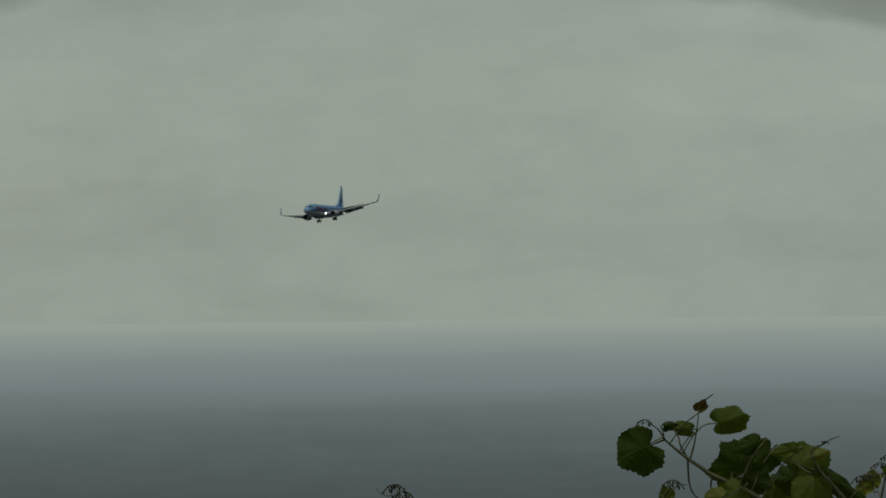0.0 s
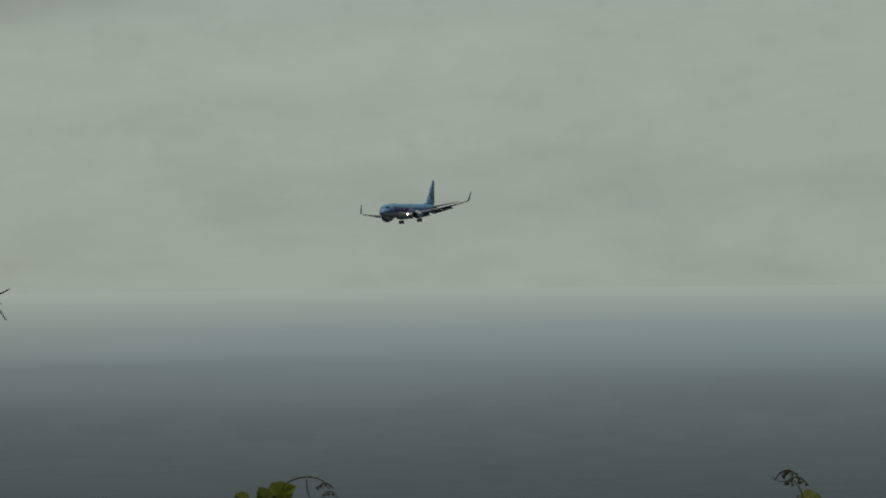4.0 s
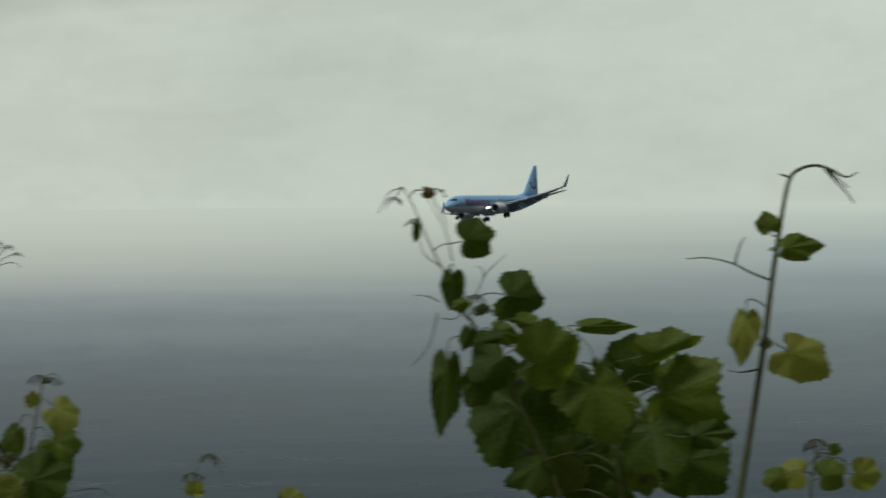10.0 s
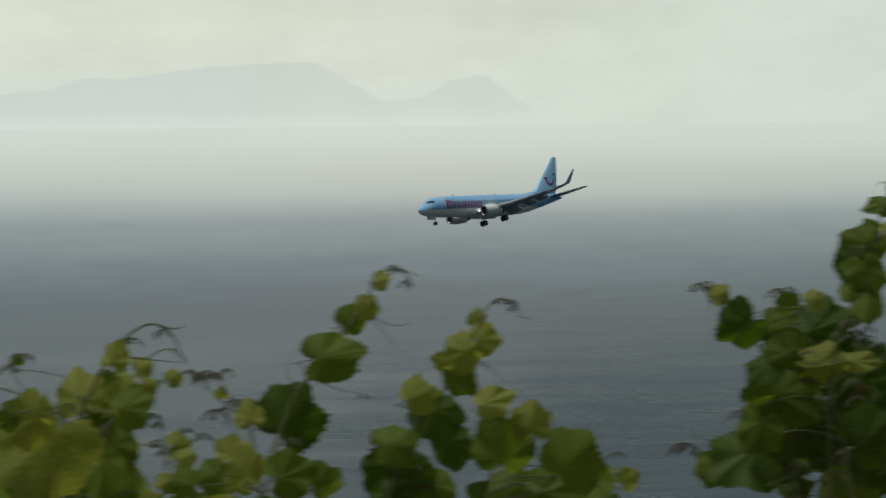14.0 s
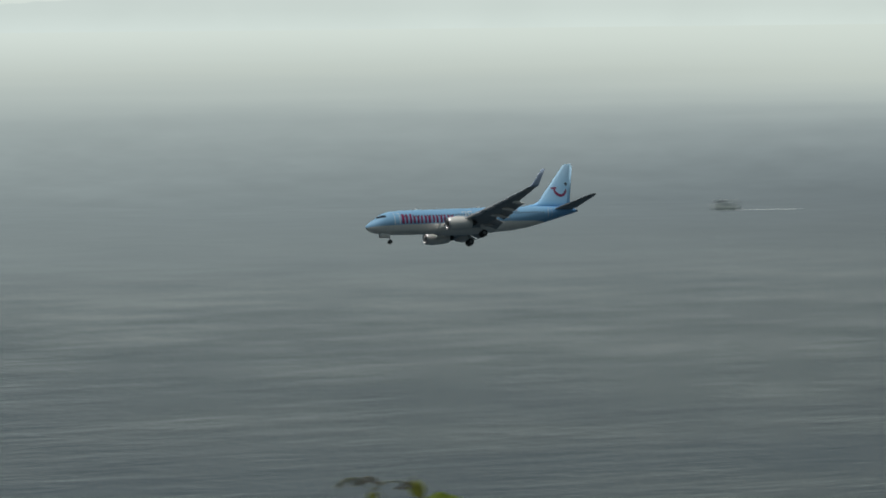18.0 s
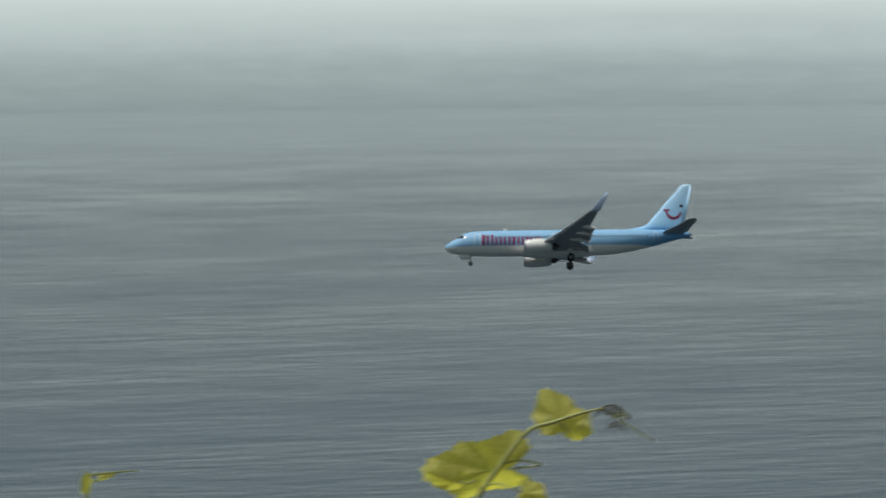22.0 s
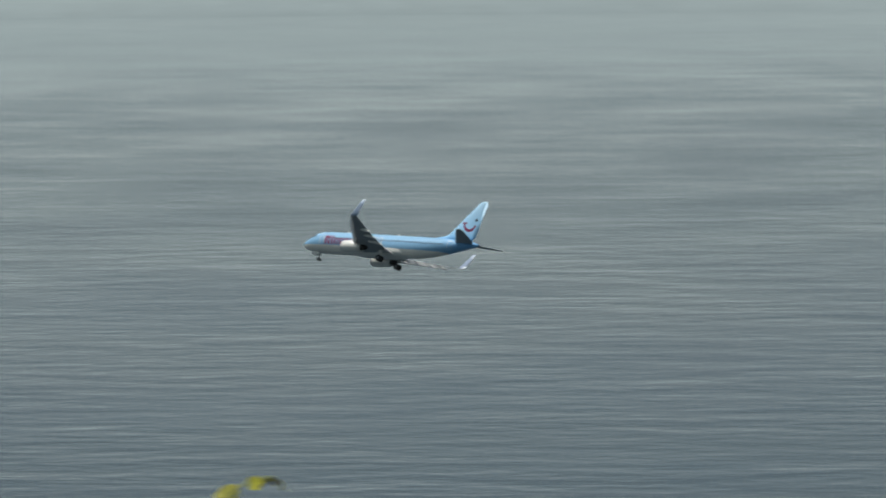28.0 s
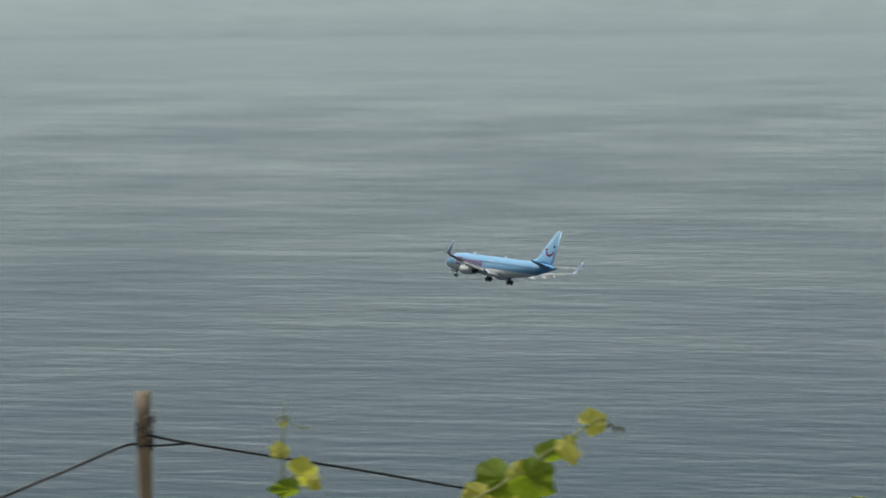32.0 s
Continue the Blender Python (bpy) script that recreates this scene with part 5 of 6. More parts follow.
    V = vine("green grapevine shoot with lobed leaves and thin tendrils", 9.5, ((25.536, -4.504), (25.406, -3.719), (25.136, -2.934), (24.903, -2.706), (24.632, -2.333), (24.385, -1.971), (24.261, -1.730), (24.150, -1.622), (24.016, -1.575), (23.920, -1.661), (23.873, -1.807)), 0.0020)
    leaf(V, 24.212, -1.706, 0.040, 20, "y")
    leaf(V, 24.361, -2.008, 0.052, 60, "y")
    leaf(V, 24.533, -2.164, 0.068, 20, "g")
    leaf(V, 24.767, -2.526, 0.129, 10, "g", 0.8)
    leaf(V, 25.218, -3.206, 0.147, 60, "d")
    leaf(V, 25.624, -3.146, 0.062, 100, "y")
    leaf(V, 24.635, -2.667, 0.060, -10, "g", 0.5)
    curl(V, ((24.337, -2.093), (24.169, -2.265), (24.013, -2.473)))
    curl(V, ((24.265, -2.106), (24.083, -2.193), (23.889, -2.183)))
    curl(V, ((24.970, -2.730), (24.698, -2.866), (24.425, -2.924)))
    curl(V, ((25.148, -2.873), (25.212, -2.630), (25.118, -2.424)))
    curl(V, ((25.172, -2.885), (25.001, -2.753), (24.903, -2.694)))
    curl(V, ((23.986, -1.587), (23.884, -1.697), (23.909, -1.825)))
    curl(V, ((23.943, -1.600), (23.774, -1.674)))
    bud(V, 24.077, -1.568, 0.014)
    bud(V, 23.992, -1.599, 0.014)
    bud(V, 23.908, -1.734, 0.014)
    bud(V, 25.129, -3.419, 0.018)

    V = vine("young yellow-green grapevine shoot with a drooping tip", 9.5, ((25.445, -4.506), (25.614, -3.292), (25.823, -2.956), (25.948, -2.754), (26.020, -2.705)), 0.0020)
    leaf(V, 25.925, -2.924, 0.030, 100, "y")
    leaf(V, 25.811, -3.532, 0.070, 80, "y")
    leaf(V, 25.667, -3.728, 0.077, 100, "y")
    leaf(V, 26.032, -3.783, 0.072, 180, "g")
    leaf(V, 25.225, -3.794, 0.101, 20, "g")
    leaf(V, 24.861, -3.883, 0.081, 30, "g")
    leaf(V, 26.288, -3.889, 0.070, 180, "g")
    curl(V, ((26.020, -2.705), (26.095, -2.862)))
    curl(V, ((25.972, -2.730), (26.153, -2.679)))
    bud(V, 26.056, -2.680, 0.018)
    bud(V, 25.971, -2.705, 0.018)
    bud(V, 25.880, -2.658, 0.014)
    bud(V, 26.154, -2.752, 0.012)

    V = vine("green grapevine shoot with lobed leaves and thin tendrils", 9.5, ((24.170, -4.642), (24.102, -3.916), (23.790, -3.192), (23.482, -2.831), (23.296, -2.481), (23.141, -2.179), (23.048, -2.016), (22.926, -1.926), (22.774, -1.958), (22.709, -2.110)), 0.0020)
    leaf(V, 23.159, -2.142, 0.038, 80, "y")
    leaf(V, 23.101, -2.361, 0.068, 5, "y")
    leaf(V, 23.321, -2.517, 0.077, 210, "y")
    leaf(V, 23.384, -2.747, 0.081, -50, "g")
    leaf(V, 23.848, -2.979, 0.079, 20, "y")
    leaf(V, 23.595, -3.182, 0.105, -62, "d")
    leaf(V, 23.459, -3.511, 0.093, -72, "d")
    leaf(V, 24.097, -3.461, 0.097, 15, "g")
    leaf(V, 24.148, -3.746, 0.101, 230, "d")
    leaf(V, 23.889, -3.930, 0.111, 250, "d")
    leaf(V, 23.540, -2.587, 0.040, 160, "y")
    curl(V, ((23.224, -2.518), (23.043, -2.653), (22.910, -2.764)))
    curl(V, ((23.115, -2.592), (23.007, -2.739)))
    curl(V, ((22.853, -1.939), (22.745, -2.019)))
    curl(V, ((22.709, -2.110), (22.564, -2.148)))
    curl(V, ((23.789, -3.070), (23.912, -3.251)))
    curl(V, ((24.041, -3.917), (23.797, -3.859)))
    bud(V, 22.926, -1.932, 0.014)
    bud(V, 22.817, -1.951, 0.014)
    bud(V, 22.757, -2.019, 0.012)
    bud(V, 23.767, -3.932, 0.020)
    bud(V, 24.395, -2.942, 0.012)
    thicket(V, 24.041, -3.977, 0.547, 0.304, 8, 0.096, "ddg")

    V = vine("green grapevine shoot with lobed leaves and thin tendrils", 9.0, ((23.131, -4.656), (23.076, -4.111), (23.029, -3.657), (23.067, -3.232)), 0.0019)
    SWAYING["low shoot"] = V.thing
    leaf(V, 23.041, -3.032, 0.080, 20, "y", 0.8)
    leaf(V, 22.876, -3.568, 0.124, 70, "g")
    leaf(V, 22.994, -3.203, 0.057, 200, "g", 0.7)
    leaf(V, 22.600, -3.267, 0.076, 90, "y")
    leaf(V, 22.209, -3.695, 0.124, 60, "g")
    leaf(V, 21.968, -3.879, 0.092, -20, "g")
    leaf(V, 22.789, -3.981, 0.099, 200, "g")
    leaf(V, 22.424, -3.984, 0.099, 20, "g")
    leaf(V, 21.573, -3.882, 0.048, 40, "y")
    curl(V, ((21.844, -3.668), (21.691, -3.578), (21.571, -3.640)))
    bud(V, 21.692, -3.597, 0.013)
    thicket(V, 22.457, -4.208, 0.729, 0.243, 10, 0.095, "dgd")

    V = vine("young yellow-green grapevine shoot with a drooping tip", 10.0, ((27.211, -4.599), (27.263, -3.873), (27.071, -3.028), (26.764, -2.608), (26.580, -2.441), (26.398, -2.431), (26.278, -2.554)), 0.0021)
    leaf(V, 26.764, -2.608, 0.047, 10, "y")
    leaf(V, 27.069, -2.846, 0.085, 20, "y")
    leaf(V, 27.161, -2.936, 0.117, 200, "g")
    leaf(V, 27.379, -3.447, 0.117, 230, "d")
    leaf(V, 27.077, -3.512, 0.117, -60, "g")
    leaf(V, 26.380, -3.461, 0.057, 10, "y")
    leaf(V, 28.167, -3.557, 0.095, 200, "d")
    leaf(V, 27.624, -3.686, 0.117, 200, "d")
    leaf(V, 28.094, -2.530, 0.032, 90, "g")
    curl(V, ((26.828, -2.910), (26.590, -3.277), (26.413, -3.764)))
    curl(V, ((26.459, -2.430), (26.248, -2.615)))
    curl(V, ((28.214, -2.528), (28.037, -2.833), (27.918, -2.956)))
    bud(V, 28.032, -2.470, 0.019)
    bud(V, 28.155, -2.589, 0.019)
    bud(V, 26.798, -2.971, 0.015)
    bud(V, 26.562, -3.519, 0.015)
    thicket(V, 27.566, -3.929, 1.032, 0.364, 20, 0.106, "dgdd")

    V = vine("grapevine with broad pale leaves close by", 6.0, ((28.084, -5.100), (27.890, -4.073), (27.578, -3.288), (27.329, -2.757), (27.174, -2.534), (26.990, -2.306), (26.745, -2.181), (26.546, -2.268), (26.462, -2.390)), 0.0022)
    leaf(V, 27.144, -2.541, 0.041, 70, "y")
    leaf(V, 27.482, -2.925, 0.064, 100, "y")
    leaf(V, 27.847, -3.498, 0.137, 240, "y")
    leaf(V, 28.063, -3.222, 0.070, 205, "y")
    leaf(V, 28.409, -4.279, 0.172, 195, "m")
    leaf(V, 27.278, -3.716, 0.076, 265, "g", 0.8)
    leaf(V, 26.979, -3.052, 0.053, 20, "g")
    leaf(V, 28.698, -2.972, 0.042, 250, "y")
    leaf(V, 28.490, -3.369, 0.053, 250, "g", 0.8)
    leaf(V, 28.245, -3.159, 0.038, 200, "g")
    leaf(V, 27.709, -4.196, 0.076, 250, "g")
    leaf(V, 29.049, -4.422, 0.057, 200, "g")
    curl(V, ((28.881, -3.030), (28.962, -3.272), (29.008, -3.544)))
    curl(V, ((26.594, -2.219), (26.474, -2.359), (26.427, -2.524)))
    curl(V, ((26.654, -2.194), (26.503, -2.238), (26.381, -2.209)))
    curl(V, ((26.962, -2.537), (26.719, -2.569), (26.415, -2.603)))
    curl(V, ((28.697, -2.911), (28.836, -2.873), (28.958, -2.860)))
    bud(V, 28.958, -2.848, 0.014)
    bud(V, 28.885, -2.909, 0.011)
    bud(V, 26.929, -2.355, 0.013)
    bud(V, 26.594, -2.267, 0.011)

    V = vine("green grapevine shoot with lobed leaves and thin tendrils", 10.0, ((27.337, -5.030), (27.311, -4.303), (27.314, -3.485), (27.104, -3.214), (26.797, -2.926), (26.614, -2.782), (26.461, -2.723), (26.260, -2.659), (26.115, -2.727), (26.043, -2.873)), 0.0021)
    leaf(V, 26.980, -2.973, 0.089, 30, "y")
    leaf(V, 27.152, -3.165, 0.098, 195, "g")
    leaf(V, 26.687, -2.806, 0.038, 10, "y")
    leaf(V, 26.443, -2.748, 0.042, 20, "y")
    leaf(V, 27.170, -3.668, 0.098, -70, "g")
    leaf(V, 27.145, -4.136, 0.064, -60, "g")
    leaf(V, 27.322, -3.697, 0.064, 200, "g")
    curl(V, ((27.166, -3.274), (27.258, -3.364), (27.314, -3.491)))
    curl(V, ((26.678, -3.097), (26.618, -3.219), (26.558, -3.281)))
    curl(V, ((26.260, -2.659), (26.158, -2.799), (26.037, -2.861)))
    bud(V, 26.260, -2.659, 0.015)
    bud(V, 26.139, -2.702, 0.013)
    bud(V, 26.678, -3.128, 0.019)
    bud(V, 26.618, -3.219, 0.015)

    V = vine("young yellow-green grapevine shoot with a drooping tip", 10.0, ((26.150, -5.042), (26.264, -4.254), (26.472, -3.767), (26.595, -3.371)), 0.0021)
    leaf(V, 26.348, -3.598, 0.055, 15, "y")
    leaf(V, 26.503, -3.839, 0.049, 200, "y")
    leaf(V, 26.030, -3.953, 0.053, 20, "y")
    leaf(V, 25.698, -3.604, 0.064, 70, "y")
    leaf(V, 25.773, -3.846, 0.085, 90, "y")
    leaf(V, 26.676, -4.141, 0.076, 120, "y")
    leaf(V, 26.130, -4.267, 0.127, 15, "g")
    leaf(V, 25.504, -4.273, 0.117, 190, "g")
    leaf(V, 24.792, -4.218, 0.095, 20, "g")
    leaf(V, 25.898, -4.197, 0.095, 200, "y")
    curl(V, ((25.845, -4.924), (25.896, -3.954), (25.800, -3.470), (25.887, -3.105)))
    curl(V, ((25.830, -3.470), (25.706, -3.168), (25.643, -2.986)))
    curl(V, ((26.752, -4.370), (26.624, -3.826), (26.500, -3.585)))
    curl(V, ((26.629, -4.311), (26.289, -3.769), (26.193, -3.284)))
    bud(V, 26.009, -3.104, 0.025)
    bud(V, 25.887, -3.075, 0.019)
    bud(V, 25.753, -2.985, 0.019)
    bud(V, 25.613, -2.987, 0.023)
    bud(V, 26.584, -3.414, 0.019)
    bud(V, 26.284, -3.283, 0.015)
    bud(V, 26.133, -3.346, 0.017)
    thicket(V, 26.022, -4.438, 0.850, 0.304, 12, 0.085, "ygdg")

    V = vine("young yellow-green grapevine shoot with a drooping tip", 9.0, ((36.847, -5.943), (36.874, -5.520), (36.902, -5.248), (36.980, -5.109), (37.101, -5.005)), 0.0019)
    leaf(V, 36.799, -5.243, 0.066, 30, "m")
    leaf(V, 37.028, -5.036, 0.039, -50, "y", 0.7)
    leaf(V, 37.527, -5.142, 0.031, 265, "y", 0.6)
    curl(V, ((36.902, -5.248), (37.236, -5.216), (37.508, -5.033), (37.689, -4.911)))
    curl(V, ((37.689, -4.911), (37.811, -4.971), (37.891, -5.091)))
    curl(V, ((37.101, -5.005), (37.143, -4.963), (37.173, -4.987)))
    bud(V, 37.720, -4.947, 0.021)
    bud(V, 37.586, -4.936, 0.019)
    bud(V, 37.125, -4.993, 0.015)

    V = vine("young grapevine shoot with a broad yellow leaf close by", 6.0, ((55.060, -7.064), (54.780, -6.461), (54.564, -6.172), (54.317, -5.829), (53.978, -5.407), (53.704, -5.306), (53.399, -5.211), (53.155, -5.152)), 0.0029, True)
    SWAYING["bowed shoot"] = V.thing
    leaf(V, 54.409, -5.821, 0.137, 186, "l", 0.58)
    leaf(V, 53.654, -5.197, 0.059, 120, "l")
    leaf(V, 53.509, -5.320, 0.051, -30, "l", 0.8)
    leaf(V, 53.953, -6.074, 0.045, -20, "l", 0.7)
    leaf(V, 54.805, -5.916, 0.051, 170, "l", 0.6)
    curl(V, ((55.058, -6.943), (54.931, -6.339), (54.868, -6.097)))
    curl(V, ((53.155, -5.152), (52.913, -5.323), (52.610, -5.507)))
    curl(V, ((53.400, -5.381), (53.277, -5.200)))
    bud(V, 53.094, -5.153, 0.017)
    bud(V, 52.942, -5.214, 0.011)
    bud(V, 53.034, -5.323, 0.010)

    V = vine("young yellow-green grapevine shoot with a drooping tip", 5.0, ((58.594, -7.122), (58.558, -6.457), (58.524, -6.093), (58.473, -5.791)), 0.0011, True)
    leaf(V, 58.522, -5.935, 0.026, 85, "l", 0.4)
    leaf(V, 58.345, -5.850, 0.022, 20, "l", 0.35)
    leaf(V, 58.375, -6.510, 0.037, 0, "l")
    curl(V, ((58.491, -5.821), (58.156, -5.793), (57.973, -5.783)))

    V = vine("young yellow-green grapevine shoot with a drooping tip", 10.0, ((67.050, -7.144), (66.890, -6.572), (66.806, -6.270), (66.718, -5.999), (66.637, -5.867), (66.454, -5.833), (66.270, -5.800)), 0.0021, True)
    leaf(V, 66.742, -6.035, 0.045, 20, "l")
    leaf(V, 66.577, -6.407, 0.070, -15, "l")
    leaf(V, 67.010, -6.491, 0.064, 190, "l")
    curl(V, ((66.545, -5.850), (66.302, -5.884), (66.061, -6.069)))
    bud(V, 66.545, -5.844, 0.015)
    bud(V, 66.362, -5.810, 0.015)

    V = vine("young yellow-green grapevine shoot with a drooping tip", 8.0, ((63.118, -7.413), (62.929, -6.839), (62.829, -6.507), (62.767, -6.356)), 0.0017, True)
    leaf(V, 62.634, -6.581, 0.068, 0, "l")
    leaf(V, 62.779, -6.398, 0.044, 100, "l")
    leaf(V, 63.021, -6.784, 0.047, 190, "l")
    curl(V, ((62.767, -6.356), (62.681, -6.326)))

    V = vine("young yellow-green grapevine shoot with a drooping tip", 8.0, ((80.873, -7.543), (80.744, -7.001), (80.570, -6.822), (80.374, -6.752), (80.222, -6.779)), 0.0017, True)
    leaf(V, 80.712, -6.929, 0.041, 180, "l")
    leaf(V, 80.436, -6.800, 0.025, 10, "l")
    curl(V, ((80.374, -6.752), (80.191, -6.767), (80.071, -6.890)))
    bud(V, 80.313, -6.753, 0.019)
    bud(V, 80.222, -6.767, 0.014)

    V = vine("young yellow-green grapevine shoot with a drooping tip", 10.0, ((86.980, -7.592), (86.882, -7.140), (86.799, -6.941), (86.726, -6.918)), 0.0021, True)
    leaf(V, 86.776, -7.002, 0.032, 90, "l")
    curl(V, ((86.799, -6.941), (86.665, -6.931)))
    bud(V, 86.799, -6.941, 0.019)
    bud(V, 86.848, -6.929, 0.013)

    V = vine("young yellow-green grapevine shoot with a drooping tip", 10.0, ((85.061, -7.459), (84.812, -6.885), (84.567, -6.644), (84.261, -6.391), (84.139, -6.313)), 0.0021, True)
    SWAYING["late shoot"] = V.thing
    leaf(V, 84.994, -6.781, 0.093, 190, "l")
    leaf(V, 84.188, -6.385, 0.057, 60, "l")
    leaf(V, 85.238, -6.852, 0.053, 200, "l")
    leaf(V, 84.629, -6.856, 0.042, 200, "m")
    curl(V, ((84.782, -6.915), (84.537, -6.662), (84.323, -6.494)))
    curl(V, ((84.446, -6.675), (84.325, -6.796)))
    bud(V, 84.337, -6.748, 0.028)
    bud(V, 84.288, -6.809, 0.023)

    V = vine("young yellow-green grapevine shoot with a drooping tip", 11.0, ((92.970, -7.445), (92.869, -6.872), (92.839, -6.540), (92.841, -6.298), (92.819, -6.026), (92.791, -5.826)), 0.0023, True)
    leaf(V, 92.860, -6.340, 0.046, 95, "l")
    leaf(V, 92.627, -6.604, 0.072, 15, "l")
    leaf(V, 92.788, -6.765, 0.072, 190, "m", 0.65)
    leaf(V, 92.530, -6.678, 0.039, -40, "l")
    leaf(V, 92.819, -6.068, 0.018, 80, "l")
    curl(V, ((92.819, -6.026), (92.746, -6.057), (92.655, -6.101), (92.564, -6.090)))
    curl(V, ((92.835, -6.298), (92.859, -6.661)))
    bud(V, 92.812, -5.983, 0.013)
    bud(V, 92.594, -6.096, 0.009)

    V = vine("young yellow-green grapevine shoot with a drooping tip", 11.0, ((90.998, -7.507), (90.806, -6.965), (90.529, -6.769), (90.252, -6.608), (90.097, -6.489), (89.789, -6.280), (89.605, -6.173), (89.408, -6.054), (89.269, -6.116)), 0.0023, True)
    leaf(V, 89.482, -6.084, 0.064, 30, "l")
    leaf(V, 89.901, -6.412, 0.101, 28, "m", 0.55)
    leaf(V, 89.760, -6.341, 0.077, -65, "l", 0.7)
    leaf(V, 90.528, -6.708, 0.104, 205, "m")
    leaf(V, 90.161, -6.700, 0.101, -32, "m")
    leaf(V, 90.726, -6.863, 0.077, 200, "l")
    leaf(V, 90.331, -6.607, 0.055, 60, "l", 0.7)
    leaf(V, 90.378, -6.879, 0.099, 250, "l")
    curl(V, ((89.299, -6.104), (89.226, -6.165), (89.179, -6.257)))
    curl(V, ((90.252, -6.608), (90.098, -6.519), (90.035, -6.399)))
    curl(V, ((90.805, -6.874), (90.865, -6.813), (90.927, -6.824)))
    bud(V, 89.220, -6.153, 0.014)
    bud(V, 89.299, -6.116, 0.010)


POLE_AT = ((93.959, -5.678), (93.949, -6.144), (93.948, -6.821))
WIRE_LEFT = ((98.065, -7.787), (95.513, -6.787), (94.780, -6.502), (94.200, -6.266), (94.023, -6.239))
WIRE_RIGHT = ((93.912, -6.150), (93.501, -6.237), (92.590, -6.398), (91.617, -6.565), (90.339, -6.800), (88.815, -7.035), (86.379, -7.384))
WIRE_TIE = ((94.024, -6.263), (93.744, -6.262), (93.470, -6.243))
BOAT_AT = (34.098, -1.978)


# ---- build ----
build_setting()
build_islands()
AIRLINER = build_airliner()
build_boat()
build_fence()
build_vines()


def sway(thing, side, rows):
    """A shoot stirred by the wind: by degrees to the left about its foot, by metres up or down and by metres to the left; side: its azimuth."""
    foot = thing.location.copy()
    back = Matrix.Rotation(radians(side), 4, "Z")
    walk(thing, [(t, Matrix.Translation(foot + Vector((0, 0, rise)) + back @ Vector((-left, 0, 0))) @ back @ pose(0, 0, 0, 0, -lean, 0) @ back.inverted()) for t, lean, rise, left in [(*row, 0)[:4] for row in rows]])


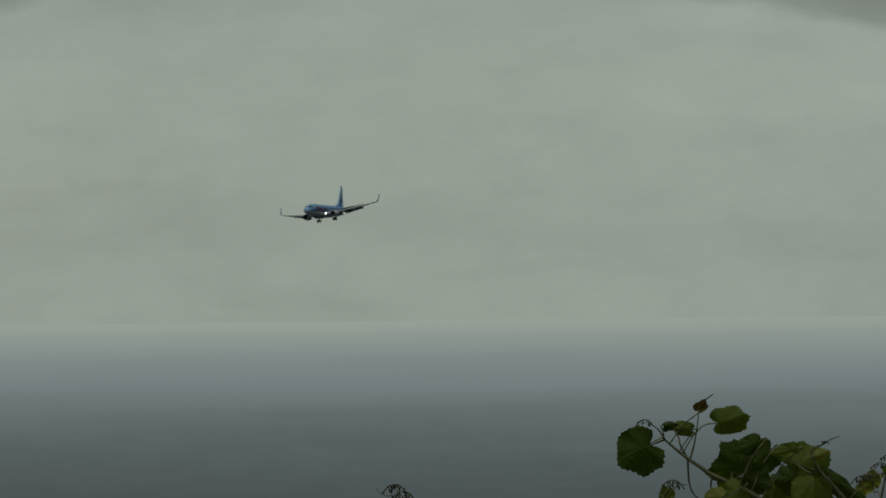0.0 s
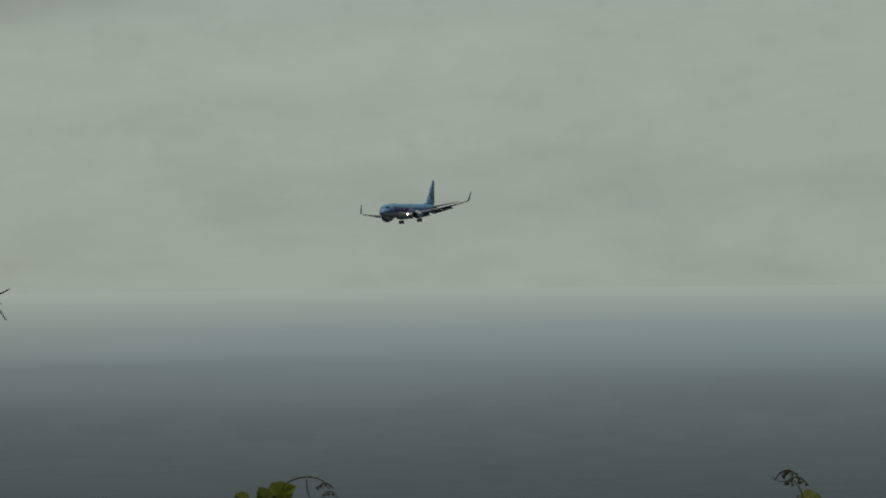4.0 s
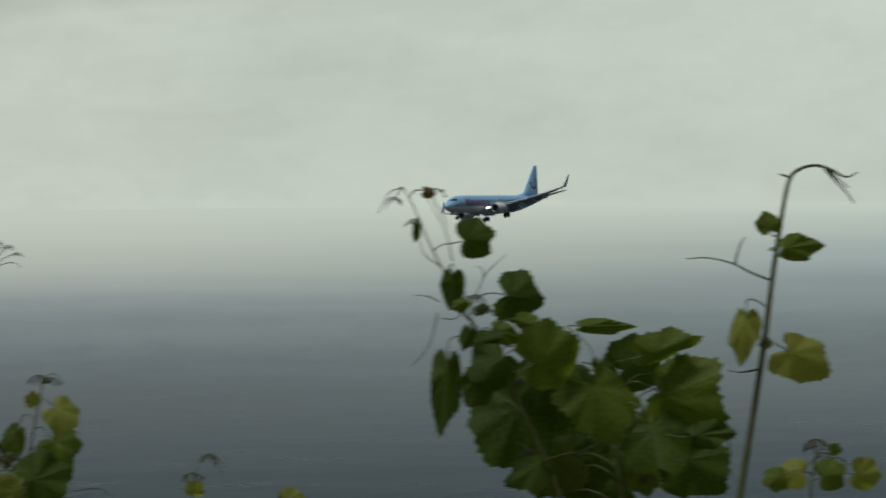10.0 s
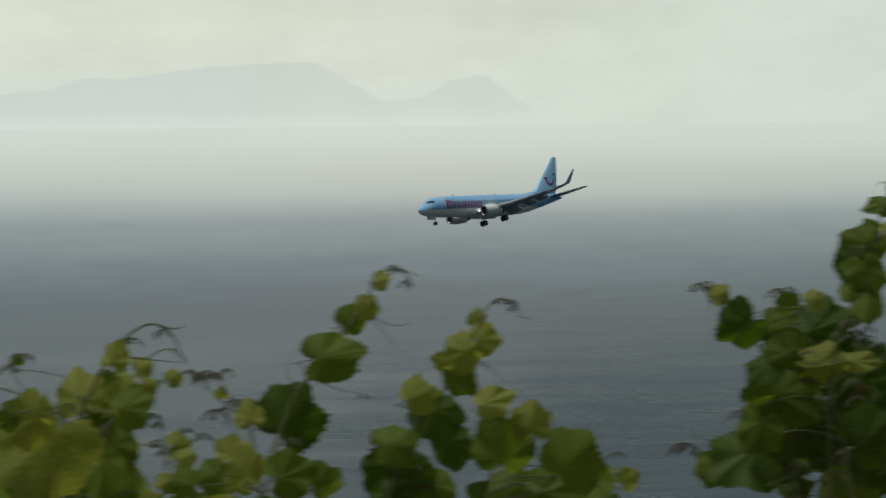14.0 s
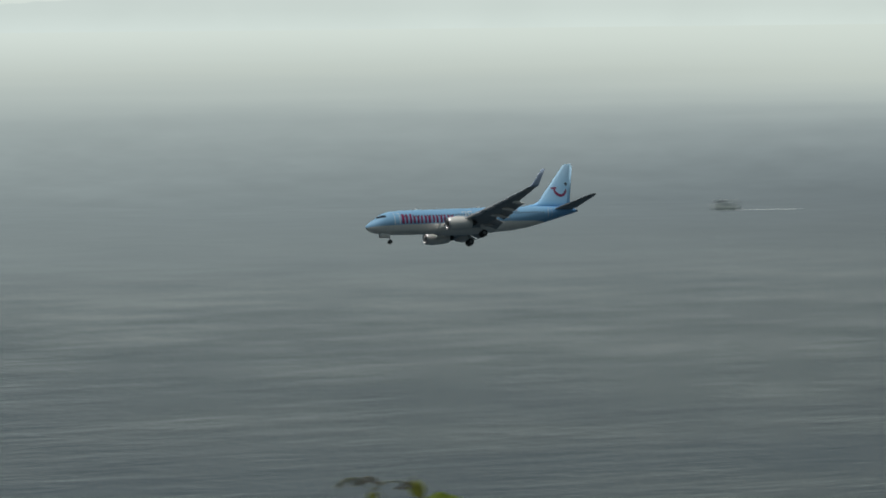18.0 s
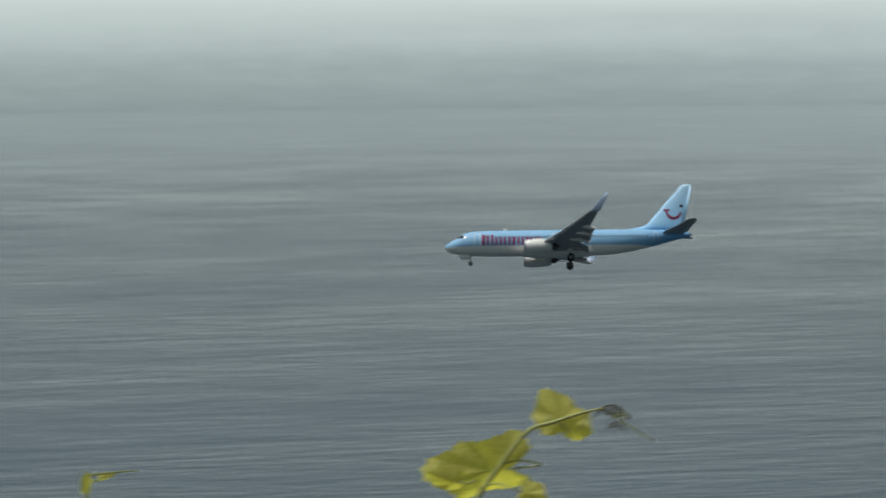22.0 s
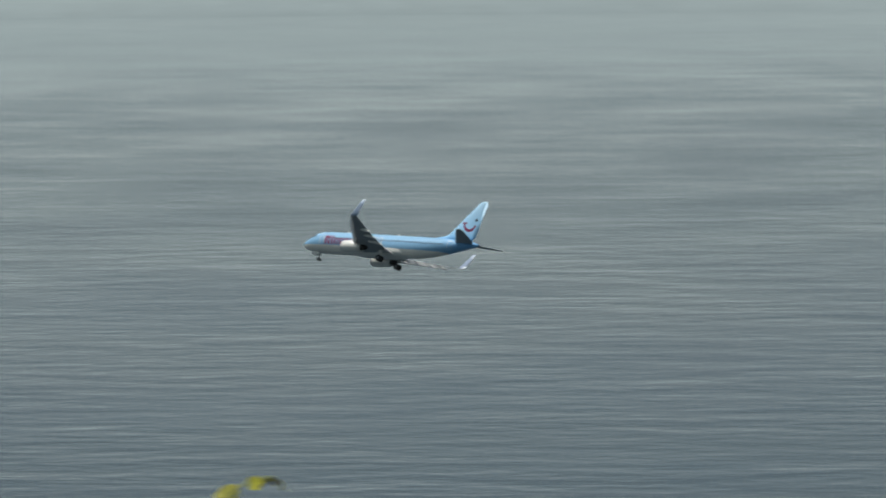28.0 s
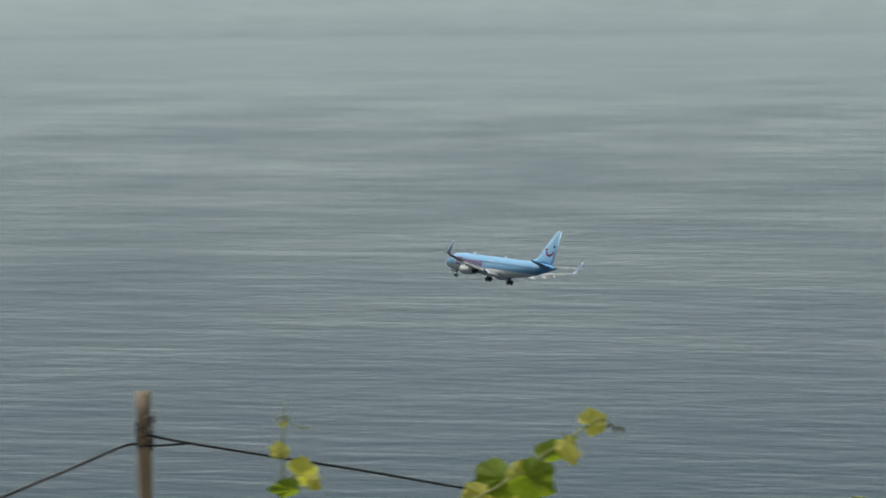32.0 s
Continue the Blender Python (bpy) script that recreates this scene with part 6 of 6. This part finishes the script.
def motions():
    sway(SWAYING["tall bush"], 13.0, [(0, 0, 0), (6, 1.0, 0.06), (7, 1.4, 0.08), (8, 0.2, 0.0), (9, 1.2, 0.01), (10, 2.5, 0.0), (11, 0.8, 0, 0.02), (12, 1.2, 0.01, 0.06), (16, 0.3, 0), (20, 0, 0), (26, 0.2, 0), (32, 0, 0)])
    sway(SWAYING["bush"], 12.0, [(0, 0, 0), (6, 1.6, 0), (7, 1.8, 0), (8, 0.8, 0), (9, 0, 0), (11, 0.2, 0), (20, 0, 0), (26, 0.2, 0), (32, 0, 0)])
    sway(SWAYING["hooked shoot"], 10.5, [(0, 0, 0), (5, 0.1, 0), (6, 0.4, 0), (7, -4.4, 0, 0.17), (8, 2.6, 0, -0.13), (9, -0.35, 0), (10, -0.6, 0.02), (11, -0.2, 0), (14, 0.1, 0), (20, 0, 0), (26, -0.2, 0), (32, 0, 0)])
    sway(SWAYING["low shoot"], 23.0, [(0, 0, 0), (8, 0.2, 0), (13, -0.1, 0), (14, 0, 0), (14.4, 0.2, -0.05), (15, 0.5, -0.085), (15.5, 0.3, -0.08), (18, 0, 0), (25, 0.2, 0), (32, 0, 0)])
    sway(SWAYING["late shoot"], 91.0, [(0, 0, -0.10), (10, 0.2, -0.11), (20, 0, -0.10), (27, 0.2, -0.12), (30, 0, -0.12), (30.5, -0.1, -0.06), (31, 0, 0), (32, 0, 0)])
    sway(SWAYING["bowed shoot"], 57.0, [(0, 0, -0.03), (10, 0.2, -0.04), (20, 0, -0.05), (21, 0.1, -0.05), (22, 0, 0), (23, -0.1, 0.01), (26, 0.1, 0), (32, 0, 0)])
    walk(AIRLINER, [
        (0, flight(-39.68, 1783.21, 187.09, 250.97, 0.73, 6.76)),
        (1, flight(-62.20, 1718.19, 183.52, 250.58, 0.49, 6.13)),
        (2, flight(-86.50, 1656.00, 179.93, 250.19, 0.24, 5.50)),
        (3, flight(-111.80, 1595.58, 176.32, 249.91, 0.03, 5.19)),
        (4, flight(-137.54, 1536.13, 172.70, 249.78, -0.23, 5.36)),
        (5, flight(-163.38, 1477.07, 169.05, 249.76, -0.46, 5.84)),
        (6, flight(-189.10, 1417.99, 165.37, 249.84, -0.45, 6.51)),
        (7, flight(-214.66, 1358.62, 161.66, 250.13, 0.00, 7.41)),
        (8, flight(-240.08, 1298.85, 157.92, 250.26, 0.46, 8.28)),
        (9, flight(-265.46, 1238.64, 154.14, 249.55, 0.45, 9.00)),
        (10, flight(-289.55, 1178.39, 150.32, 248.35, 0.20, 9.49)),
        (11, flight(-309.09, 1119.35, 146.47, 247.23, -0.01, 9.28)),
        (12, flight(-332.59, 1059.61, 142.58, 247.05, -0.07, 7.30)),
        (13, flight(-363.25, 997.88, 138.65, 247.19, -0.15, 6.38)),
        (14, flight(-394.96, 936.03, 134.69, 246.72, -0.36, 10.26)),
        (15, flight(-427.03, 874.56, 130.70, 245.85, -0.56, 14.83)),
        (16, flight(-457.83, 814.72, 126.68, 244.33, -0.59, 16.34)),
        (17, flight(-489.52, 755.89, 122.64, 242.44, -0.53, 16.37)),
        (18, flight(-522.61, 697.98, 118.57, 240.79, -0.44, 16.49)),
        (19, flight(-557.12, 641.11, 114.48, 239.65, -0.34, 17.44)),
        (20, flight(-593.06, 585.38, 110.38, 238.56, -0.23, 18.01)),
        (21, flight(-630.38, 530.86, 106.28, 237.32, -0.16, 16.90)),
        (22, flight(-669.05, 477.58, 102.17, 235.84, -0.04, 16.15)),
        (23, flight(-709.02, 425.57, 98.08, 233.95, 0.23, 17.54)),
        (24, flight(-750.23, 374.86, 93.99, 232.04, 0.67, 18.71)),
        (25, flight(-792.67, 325.47, 89.93, 229.61, 0.26, 19.23)),
        (26, flight(-836.38, 277.43, 85.91, 227.14, 0.28, 20.15)),
        (27, flight(-881.43, 230.80, 81.92, 224.70, 0.57, 20.91)),
        (28, flight(-928.01, 185.70, 77.99, 222.50, 0.61, 19.84)),
        (29, flight(-976.44, 142.27, 74.12, 220.61, 0.24, 16.40)),
        (30, flight(-1027.17, 100.77, 70.32, 219.70, 0.18, 17.40)),
        (31, flight(-1080.83, 61.56, 66.61, 218.19, 1.32, 13.95)),
        (32, flight(-1138.29, 25.11, 63.00, 216.02, 1.50, 10.44)),
    ])


motions()
